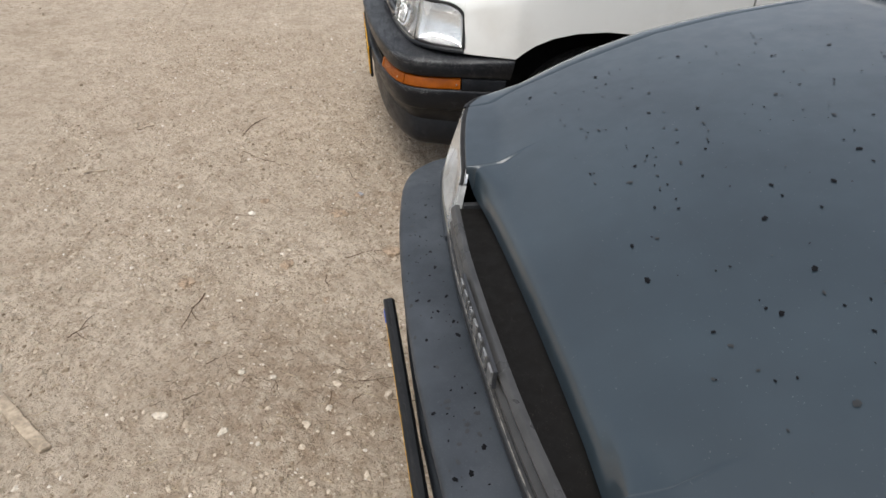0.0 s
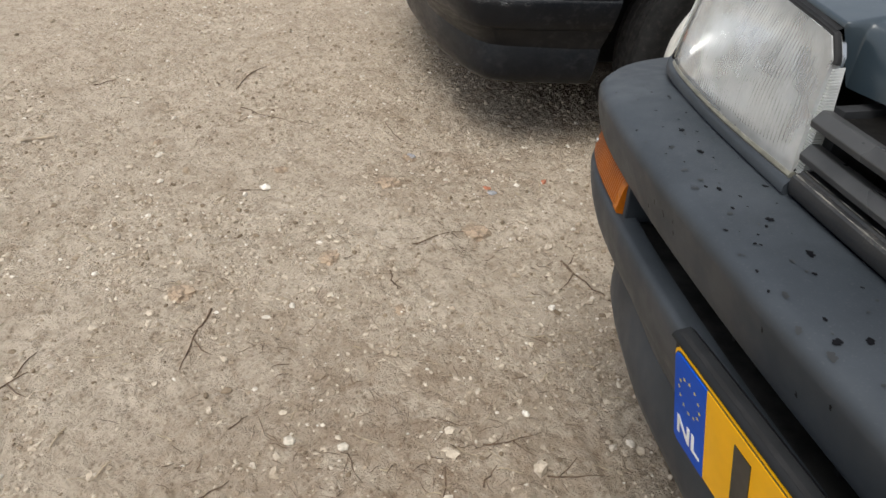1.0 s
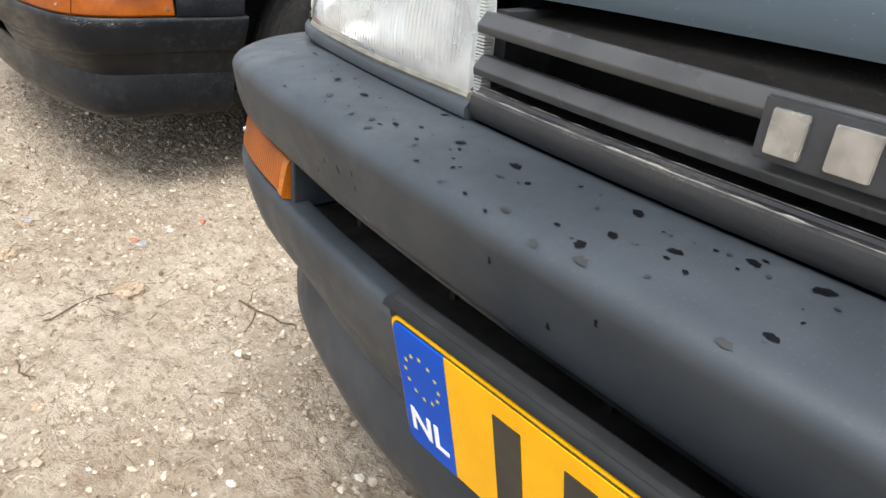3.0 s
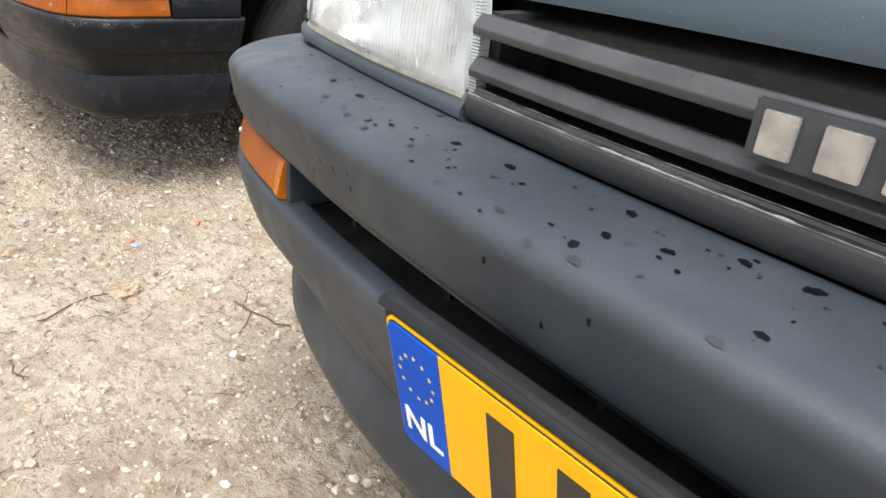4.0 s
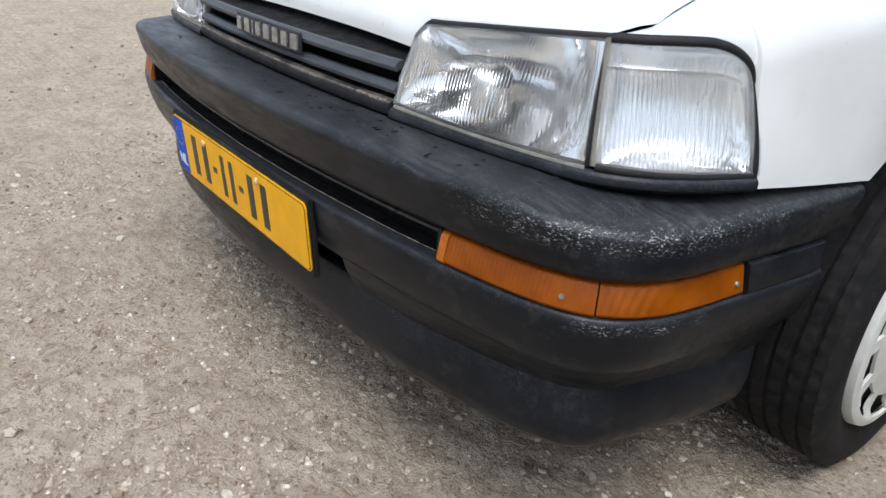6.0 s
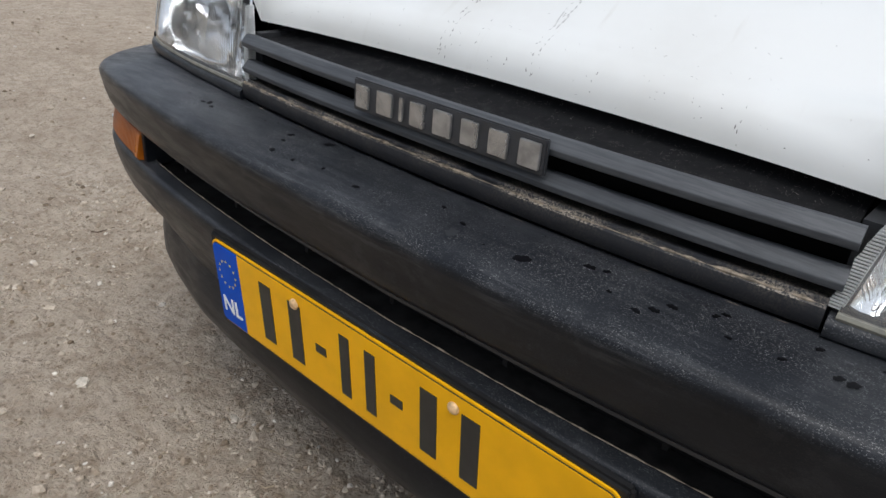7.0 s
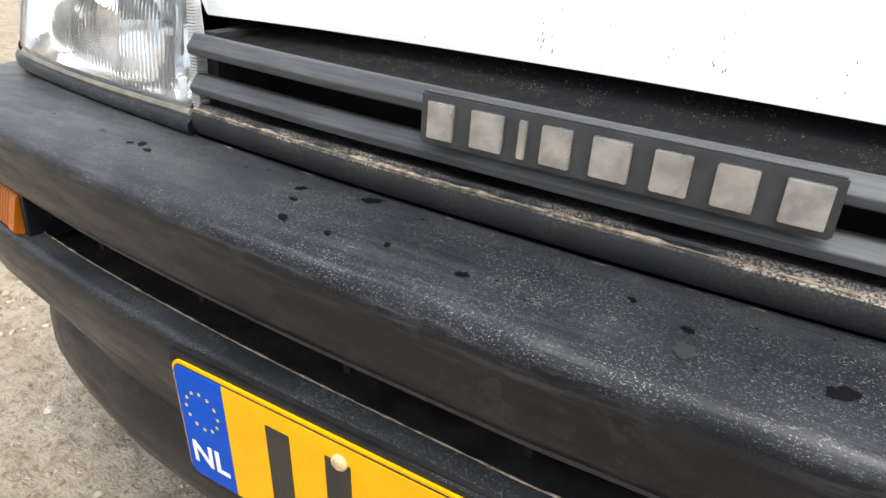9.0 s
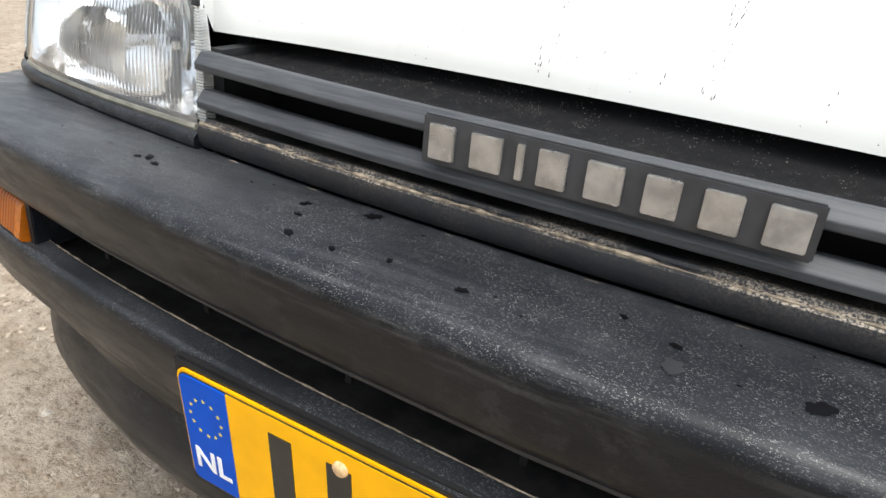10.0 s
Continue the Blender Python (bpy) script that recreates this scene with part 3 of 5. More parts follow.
def build_debris():
    """Dark bits of root and bark gathered in loose drifts."""
    rng = np.random.default_rng(17)
    out = []
    for cx, cy, spread, count in ((1.70, -0.10, 0.12, 80), (1.74, -0.30, 0.16, 130), (1.62, -0.42, 0.12, 40), (1.45, -0.20, 0.25, 36), (1.2, -0.4, 0.35, 34), (0.9, 0.3, 0.25, 30), (0.3, -0.5, 0.35, 50), (1.10, -0.02, 0.07, 60), (1.22, -0.56, 0.06, 30), (0.83, -0.13, 0.05, 24), (1.25, 0.21, 0.08, 26), (0.55, -0.45, 0.15, 22), (0.75, 0.15, 0.10, 40), (0.95, -0.75, 0.2, 24)):
        for _ in range(count):
            x, y = rng.normal(cx, spread), rng.normal(cy, spread)
            a, ln, r = rng.uniform(0, 6.28), rng.uniform(0.006, 0.036), rng.uniform(0.00025, 0.00075)
            pts = []
            for k in range(4):
                t = (k / 3 - 0.5) * ln
                px, py = x + math.cos(a) * t + rng.normal() * 0.0012, y + math.sin(a) * t + rng.normal() * 0.0012
                pts.append((px, py, ground_height(px, py) + r + 0.0008 + rng.uniform(0, 0.003)))
            out.append(tube(pts, [r * 0.7, r * 1.1, r, r * 0.5], 4))
    tagged(part("root_debris", merge(*out), "twig", None), "dark bits of root and bark in loose drifts on dirt", "plant litter", kind="stuff")


# ---- the car: two of one small hatchback, built in its own frame ----
# x to the viewer's right when facing the nose, y towards the tail, z up; y = 0 near the front of the bumper.
AXLE_Y, AXLE_Z, WHEELBASE, ARCH_R = 0.765, 0.262, 2.34, 0.395
BUMPER = Plan([(0, -0.009), (0.2, -0.003), (0.38, 0.011), (0.5, 0.027), (0.6, 0.046), (0.665, 0.068), (0.709, 0.099), (0.737, 0.145), (0.751, 0.202), (0.761, 0.30), (0.773, 0.42), (0.777, 0.52)])
LAMP = Plan([(0, 0.078), (0.17, 0.081), (0.324, 0.092), (0.48, 0.109), (0.60, 0.132), (0.655, 0.163), (0.693, 0.212), (0.718, 0.270), (0.730, 0.31), (0.745, 0.37)])


def arch_y(z):
    """The front edge of the front wheel opening at a height."""
    return AXLE_Y - math.sqrt(max(ARCH_R**2 - (z - AXLE_Z) ** 2, 0.0))


HOOD_Y = [(0.10, 0.630), (0.1012, 0.642), (0.1050, 0.655), (0.114, 0.666), (0.128, 0.675), (0.15, 0.684), (0.2, 0.704), (0.28, 0.742), (0.4, 0.788), (0.58, 0.845), (0.76, 0.884), (1.0, 0.925), (1.14, 0.945)]


def hood_z(x, y):
    return interp(y, HOOD_Y) - 0.018 * (x / 0.66) ** 2


GAP_X = [(0.14, 0.604), (0.18, 0.609), (0.25, 0.615), (0.36, 0.632), (0.5, 0.658), (0.7, 0.684), (1.2, 0.706)]
LOW_X = [(0.13, 0.58), (0.153, 0.621), (0.2, 0.676), (0.25, 0.703), (0.295, 0.726), (0.36, 0.752), (0.46, 0.782), (0.6, 0.796), (0.77, 0.803), (1.2, 0.808), (2.6, 0.810), (3.2, 0.795), (3.45, 0.77), (3.6, 0.70)]
TOP_X = [(0.13, 0.585), (0.172, 0.616), (0.2, 0.640), (0.25, 0.676), (0.295, 0.700), (0.36, 0.734), (0.46, 0.775), (0.6, 0.794), (0.77, 0.800), (1.2, 0.806), (2.6, 0.806), (3.2, 0.79), (3.45, 0.76), (3.6, 0.69)]


def side_x(y, z):
    a, b = interp(y, LOW_X), interp(y, TOP_X)
    x = lerp(a, b, min(max((z - 0.55) / 0.14, 0.0), 1.6))
    if z < 0.47:
        x -= 0.10 * (0.47 - z)
    if z > 0.50:
        x -= 0.004
    return x


def both(fn):
    """Runs fn for the two sides of the car: 1 and -1."""
    return [fn(1), fn(-1)]


def mirrored(rows, side):
    return [[(p[0] * side, p[1], p[2]) for p in row] for row in rows]


def panel(rows, side, inset=0.02, down=1.0):
    """A skin with a folded edge all round, so that it reads as pressed sheet."""
    rows = mirrored(rows, side)
    bm = grid(rows)
    edge = [e for e in bm.edges if e.is_boundary]
    geo = bmesh.ops.extrude_edge_only(bm, edges=edge)
    mid = Vector((0, 1.7, 0.35))
    for v in (g for g in geo["geom"] if isinstance(g, bmesh.types.BMVert)):
        away = mid - v.co
        away.y *= 0.15 if down == 1.0 else 1.0
        away.z *= down
        v.co += away.normalized() * inset
    return bm


def build_hood(car, paint, lip):
    ys = [0.10, 0.1005, 0.1015, 0.103, 0.106, 0.109, 0.114, 0.120, 0.128, 0.138, 0.15, 0.165, 0.18, 0.2, 0.225, 0.25, 0.28, 0.34, 0.4, 0.49, 0.58, 0.67, 0.76, 0.88, 1.0, 1.1]
    us = sorted({round(i / 140 * 2 - 1, 5) for i in range(141)} | {round(q * (0.576 + 0.0028 * i), 5) for i in range(11) for q in (1, -1)})

    def start(x):
        """The nose's line: low over the grille, raised above the lamps."""
        a = abs(x)
        lamp = LAMP.at(LAMP.s_of_x(a), 0)[1]
        t = min(max((a - 0.353) / 0.006, 0), 1)
        t = t * t * (3 - 2 * t)
        low = interp(a, [(0, 0.146), (0.15, 0.145), (0.25, 0.143), (0.34, 0.138)])
        return lerp(low, lamp + lerp(0.027, 0.040, min(max((a - 0.36) / 0.24, 0), 1)), t), t

    rows = []
    for k, y in enumerate(ys):
        row = []
        for u in us:
            x = u * (lerp(0.606, interp(y, GAP_X), min((y - 0.10) / 0.1, 1)) - 0.003)
            y0, t = start(x)
            yy = y + (y0 - 0.10) * (1 - min(max((y - 0.132) / 0.10, 0), 1))
            z = max(hood_z(x, y), lip - 0.018 * (x / 0.66) ** 2 + 0.1 * (y - 0.10))
            brow = 0.6755 + 0.0165 * min(max((abs(x) - 0.35) / 0.25, 0), 1) + 0.14 * (yy - y0) - (0.004 if k == 0 else 0.001 if k == 1 else 0)
            wide = 0.14 * min((y - 0.10) / 0.02, 1)
            t = min(max((abs(x) - 0.353 + wide) / (0.006 + wide), 0), 1)
            row.append((x, yy, lerp(z, max(z, brow), t * t * (3 - 2 * t))))
        rows.append(row)
    return part("hood", panel(rows, 1, 0.014, 0.3), paint, car)


ARCH = [(0.455, 0.538), (0.48, 0.560), (0.52, 0.588), (0.575, 0.614), (0.65, 0.632), (0.75, 0.640), (0.85, 0.634), (0.93, 0.618), (1.0, 0.592), (1.06, 0.555), (1.10, 0.515), (1.138, 0.458), (1.16, 0.405), (1.172, 0.34), (1.177, 0.24), (1.3, 0.24)]


def build_fender(car, paint, side):
    top = [marker_point(k / 60, 1.0, 0.004) for k in range(61)] + [marker_point(1.0, 1 - k / 20, 0.004) for k in range(1, 21)]
    lip = []
    for x, y, z in top:
        if not lip or y + 0.003 > lip[-1][1] + 0.0002:
            lip.append((x + 0.001, y + 0.003, z + 0.0045))
    y_end = lip[-1][1]
    ys = [p[1] for p in lip if p[1] > 0.1765][::2] + [y_end + 0.0004]
    ys += [y for y in (0.31, 0.34, 0.38, 0.42, 0.445, 0.458, 0.47, 0.485, 0.50, 0.52, 0.545, 0.575, 0.61, 0.65, 0.70, 0.75, 0.80, 0.85, 0.90, 0.95, 0.99, 1.03, 1.065, 1.095, 1.12, 1.138, 1.15, 1.16, 1.167, 1.172, 1.176, 1.178, 1.2, 1.225) if y > y_end + 0.003]
    rows = []
    for y in ys:
        low, push = 0.541, 0.0
        if y <= y_end:
            low = interp(y, [(p[1], p[2]) for p in lip])
            push = interp(y, [(p[1], p[0]) for p in lip]) - side_x(y, low)
        elif y < 0.36:
            push = (lip[-1][0] - side_x(y_end, lip[-1][2])) * (0.36 - y) / (0.36 - y_end)
        if y > 0.455:
            low = interp(y, ARCH)
        gx = interp(y, GAP_X)
        gz = max(hood_z(gx, y), 0.692 + 0.14 * (y - 0.180) if y < 0.3 else 0)
        low = min(low, gz - 0.002)
        shoulder = max(gz - 0.075, low + 0.0015)
        fade = lambda z: max(0.0, 1 - (z - low) / 0.05)
        col = []
        for k in range(9):
            z = lerp(low, shoulder, k / 8)
            col.append((side_x(y, z) + push * fade(z), y, z))
        sx = col[-1][0]
        for k in range(1, 10):
            a = k / 9 * math.pi / 2
            col.append((sx + (gx - sx) * (1 - math.cos(a)), y, shoulder + (gz - shoulder) * math.sin(a)))
        rows.append(col)
    f = part("fender", panel(rows, side, 0.018), paint, car)
    # wheel housing
    prof = [(x, ARCH_R + 0.01) for x in (0.765, 0.72, 0.64, 0.56)] + [(0.555, 0.05)]
    arcs = []
    for x, r in prof:
        arcs.append([((x if math.sin(t) > 0.66 or math.cos(t) > 0 else min(x, 0.63)) * side, AXLE_Y + r * math.cos(t), AXLE_Z + r * math.sin(t)) for t in [math.pi * (-0.05 + 1.04 * k / 24) for k in range(25)]])
    part("wheel_housing", grid(arcs), "cavity", car)
    return f


def build_side(car, paint, side):
    """Door, rear quarter and sill."""
    def skin(y0, y1, n, lows, top):
        rows = []
        for i in range(n):
            y = lerp(y0, y1, i / (n - 1))
            low, hi = lows(y), top(y)
            rows.append([(side_x(y, lerp(low, hi, k / 12)) - 0.03 * max(0, (lerp(low, hi, k / 12) - 0.72)) ** 1.2, y, lerp(low, hi, k / 12)) for k in range(13)])
        return rows

    belt = lambda y: interp(y, [(1.23, 0.925), (2.4, 0.955), (3.0, 0.97), (3.6, 0.96)])
    door = part("door", panel(skin(1.232, 2.33, 16, lambda y: 0.235, belt), side), paint, car)
    rear_y = AXLE_Y + WHEELBASE
    ys = lambda y: max(0.24, AXLE_Z + math.sqrt(max(0.34**2 - (y - rear_y) ** 2, 0)))
    part("rear_quarter", panel(skin(2.337, 3.58, 60, ys, belt), side), paint, car)
    part("sill", sweep_box(side, 1.16, 2.75), "rubber", car)
    part("door_edge_trim", mirror_box(0.785, 0.797, 1.235, 2.33, 0.228, 0.236, side), "housing", car)
    return door


def mirror_box(x0, x1, y0, y1, z0, z1, side, bevel=0.002):
    return box(x0, x1, y0, y1, z0, z1, bevel) if side > 0 else box(-x1, -x0, y0, y1, z0, z1, bevel)


def sweep_box(side, y0, y1):
    return mirror_box(0.72, 0.775, y0, y1, 0.165, 0.232, side, 0.01)


def build_cabin(car, paint):
    """Windscreen, roof, pillars and tail."""
    belt = [(0.69, 1.13, 0.945), (0.775, 1.30, 0.93), (0.785, 2.36, 0.955), (0.77, 3.05, 0.97), (0.69, 3.52, 0.97)]
    roof = [(0.54, 1.78, 1.335), (0.57, 1.90, 1.345), (0.59, 2.36, 1.372), (0.575, 2.95, 1.35), (0.53, 3.22, 1.31)]
    L = lambda a, b, t: tuple(lerp(p, q, t) for p, q in zip(a, b))

    def quad(a, b, c, d, n=6):
        return [[L(L(a, b, i / n), L(d, c, i / n), j / n) for j in range(n + 1)] for i in range(n + 1)]

    def mir(p, s):
        return (p[0] * s, p[1], p[2])

    rows = []
    for k in range(13):
        t = k / 12
        y = lerp(1.78, 3.22, t)
        w = interp(y, [(1.78, 0.54), (1.9, 0.57), (2.36, 0.59), (2.95, 0.575), (3.22, 0.53)])
        z = interp(y, [(1.78, 1.335), (1.9, 1.347), (2.36, 1.372), (2.95, 1.35), (3.22, 1.31)])
        rows.append([(u * w, y, z + 0.022 * (1 - u * u)) for u in [i / 8 - 1 for i in range(17)]])
    part("roof", panel(rows, 1, 0.02), paint, car)
    rows = []
    for k in range(9):
        t = k / 8
        rows.append([(u * lerp(0.66, 0.52, t), lerp(1.13, 1.775, t) - 0.05 * (1 - u * u) * (1 - t), lerp(0.95, 1.335, t) + 0.015 * (1 - u * u)) for u in [i / 8 - 1 for i in range(17)]])
    part("windscreen", panel(rows, 1, 0.006), "glass", car)
    rows = [[(u * lerp(0.66, 0.52, t), lerp(3.52, 3.23, t) + 0.04 * (1 - u * u), lerp(0.975, 1.305, t)) for u in [i / 6 - 1 for i in range(13)]] for t in [k / 6 for k in range(7)]]
    part("rear_window", panel(rows, 1, 0.006), "glass", car)
    rows = [[(u * lerp(0.70, 0.68, t), lerp(3.60, 3.53, t) + 0.03 * (1 - u * u), lerp(0.32, 0.97, t)) for u in [i / 6 - 1 for i in range(13)]] for t in [k / 6 for k in range(7)]]
    part("tailgate", panel(rows, 1, 0.01), paint, car)
    part("cowl", panel([[(u * 0.70, y, z) for u in [i / 8 - 1 for i in range(17)]] for y, z in ((1.08, 0.915), (1.12, 0.93), (1.16, 0.945))], 1, 0.01), "rubber", car)
    for s in (1, -1):
        for nm, pts, mt in (
            ("front_pillar", (belt[0], roof[0], roof[1], belt[1]), paint),
            ("front_side_window", (belt[1], roof[1], L(roof[2], roof[1], 0.12), L(belt[2], belt[1], 0.04)), "glass"),
            ("centre_pillar", (L(belt[2], belt[1], 0.04), L(roof[2], roof[1], 0.12), roof[2], L(belt[2], belt[3], 0.03)), paint),
            ("rear_side_window", (L(belt[2], belt[3], 0.03), roof[2], roof[3], L(belt[3], belt[2], 0.1)), "glass"),
            ("rear_pillar", (L(belt[3], belt[2], 0.1), roof[3], roof[4], belt[4]), paint),
        ):
            part(nm, panel(quad(*[mir(p, s) for p in pts]), 1, 0.012), mt, car)
    part("underbody", box(-0.54, 0.54, 0.2, 3.5, 0.19, 0.26, 0.01), "cavity", car)
    part("engine_bay_panel", box(-0.58, 0.58, 0.30, 1.1, 0.25, 0.62, 0.01), "cavity", car)
    part("cabin_floor", box(-0.70, 0.70, 1.25, 3.45, 0.25, 0.90, 0.02), "cavity", car)
    part("rear_bumper", box(-0.76, 0.76, 3.50, 3.66, 0.30, 0.50, 0.04), "rubber", car)


def build_wheel(car, x_face, y, z, side, cover):
    """A tyre on a steel disc with a vented cover; x_face is the cover's outer face."""
    wheel = new("wheel", None)
    wheel.parent = car
    wheel.location = (x_face * side, y, z)
    wheel.rotation_euler = (0, 0, 0 if side > 0 else math.pi)
    R = 0.281
    # tyre: sidewalls, shoulder, tread with four grooves and crosswise cuts
    half = [(-0.020, 0.188), (-0.010, 0.202), (-0.002, 0.218), (0.002, 0.238), (0.000, 0.254), (-0.004, 0.268), (-0.010, 0.2765)]
    tread = []
    for x in (-0.020, -0.046, -0.072, -0.098, -0.124):
        tread += [(x + 0.009, R), (x - 0.008, R), (x - 0.010, R - 0.007), (x - 0.015, R - 0.007)]
    prof = half + tread[:-2] + [(-0.150, 0.272), (-0.158, 0.245), (-0.154, 0.19)]
    n = 240
    rows = []
    for x, r in prof:
        row = []
        for k in range(n):
            a = 2 * math.pi * k / n
            rr = r - (0.0025 if r > 0.2775 and (k + int(abs(x) * 60)) % 4 == 0 else 0.0)
            row.append((x, rr * math.cos(a), rr * math.sin(a)))
        rows.append(row)
    part("tyre", grid(rows, close_u=True), "tyre", wheel)
    disc = [(-0.03, 0.188), (-0.05, 0.172), (-0.055, 0.15), (-0.03, 0.10), (-0.028, 0.02), (-0.028, 0.002)]
    part("steel_rim", revolve(disc, 48, (0, 0)), "steel", wheel)
    if not cover:
        return wheel
    # cover: domed disc with twelve slanted windows near the rim and four bolt holes
    nw, per = 12, 18
    na = nw * per
    radii = [0.0, 0.012, 0.022, 0.029, 0.035, 0.040, 0.045, 0.050, 0.055, 0.060, 0.065, 0.070, 0.075, 0.081, 0.09, 0.105, 0.118, 0.130, 0.142, 0.149, 0.156, 0.163, 0.170, 0.177, 0.182, 0.189, 0.198, 0.203]

    def dome(r):
        return interp(r, [(0, 0.008), (0.12, 0.006), (0.15, 0.002), (0.168, 0.000), (0.176, 0.005), (0.188, 0.007), (0.198, 0.003), (0.203, -0.014)])

    bm = bmesh.new()
    vs = {}
    holes = [(0.054 * math.cos(math.radians(a)), 0.054 * math.sin(math.radians(a))) for a in (80, 170, 260, 350)]
    for i, r in enumerate(radii):
        for k in range(na):
            if i == 0 and k:
                vs[i, k] = vs[0, 0]
                continue
            a = 2 * math.pi * (k + (0.24 * per * min(max(r - 0.132, 0.0) / 0.050, 1.0))) / na
            vs[i, k] = bm.verts.new((dome(r), r * math.cos(a), r * math.sin(a)))
    for i in range(len(radii) - 1):
        for k in range(na):
            q = [vs[i, k], vs[i, (k + 1) % na], vs[i + 1, (k + 1) % na], vs[i + 1, k]]
            q = list(dict.fromkeys(q))
            r = (radii[i] + radii[i + 1]) / 2
            if 0.145 < r < 0.184 and 2 <= k % per < per - 3:
                continue
            c = sum((v.co for v in q), Vector()) / len(q)
            if min(math.hypot(c.y - h[0], c.z - h[1]) for h in holes) < 0.0205:
                continue
            bm.faces.new(q)
    for v in bm.verts:
        for h in holes:
            d = math.hypot(v.co.y - h[0], v.co.z - h[1])
            if d < 0.0245 and any(e.is_boundary for e in v.link_edges):
                f = 0.0212 / max(d, 1e-4)
                v.co.y, v.co.z = h[0] + (v.co.y - h[0]) * f, h[1] + (v.co.z - h[1]) * f
    for v in [v for v in bm.verts if not v.link_faces]:
        bm.verts.remove(v)
    edge = [e for e in bm.edges if e.is_boundary]
    geo = bmesh.ops.extrude_edge_only(bm, edges=edge)
    for v in (g for g in geo["geom"] if isinstance(g, bmesh.types.BMVert)):
        v.co.x -= 0.005
    wc = part("wheel_cover", bm, "cover", wheel, "off-white plastic wheel cover with slanted vents")
    # nut on a disc behind each bolt hole, black to paint in its shade
    for hy, hz in holes:
        part("wheel_nut", revolve([(-0.013, 0.024), (-0.0125, 0.012), (-0.006, 0.0095), (-0.004, 0.006), (-0.004, 0.0005)], 12, (hy, hz)), "cavity", wc)
    return wheel


UP_PROFILE = [(0.115, 0.5350), (0.093, 0.5365), (0.087, 0.5425), (0.070, 0.5430), (0.042, 0.5402), (0.016, 0.5368), (0.0115, 0.5361), (0.0070, 0.5350), (0.0030, 0.5332), (0.0000, 0.5306), (-0.0018, 0.5274), (-0.0026, 0.5238), (-0.0022, 0.5200), (-0.0012, 0.5160), (0.0060, 0.4880), (0.0100, 0.4745), (0.0125, 0.4690), (0.0165, 0.4648), (0.026, 0.4618), (0.040, 0.4612), (0.07, 0.463), (0.115, 0.470)]


def tucked(bm):
    """Draws the apron's two front corners in under the beam."""
    for v in bm.verts:
        f = min(max((abs(v.co.x) - 0.42) / 0.22, 0), 1) * min(max((0.34 - v.co.y) / 0.15, 0), 1) * min(max((0.345 - v.co.z) / 0.04, 0), 1)
        v.co.x -= math.copysign(0.014 * f, v.co.x)
        v.co.y += 0.013 * f
    return bm


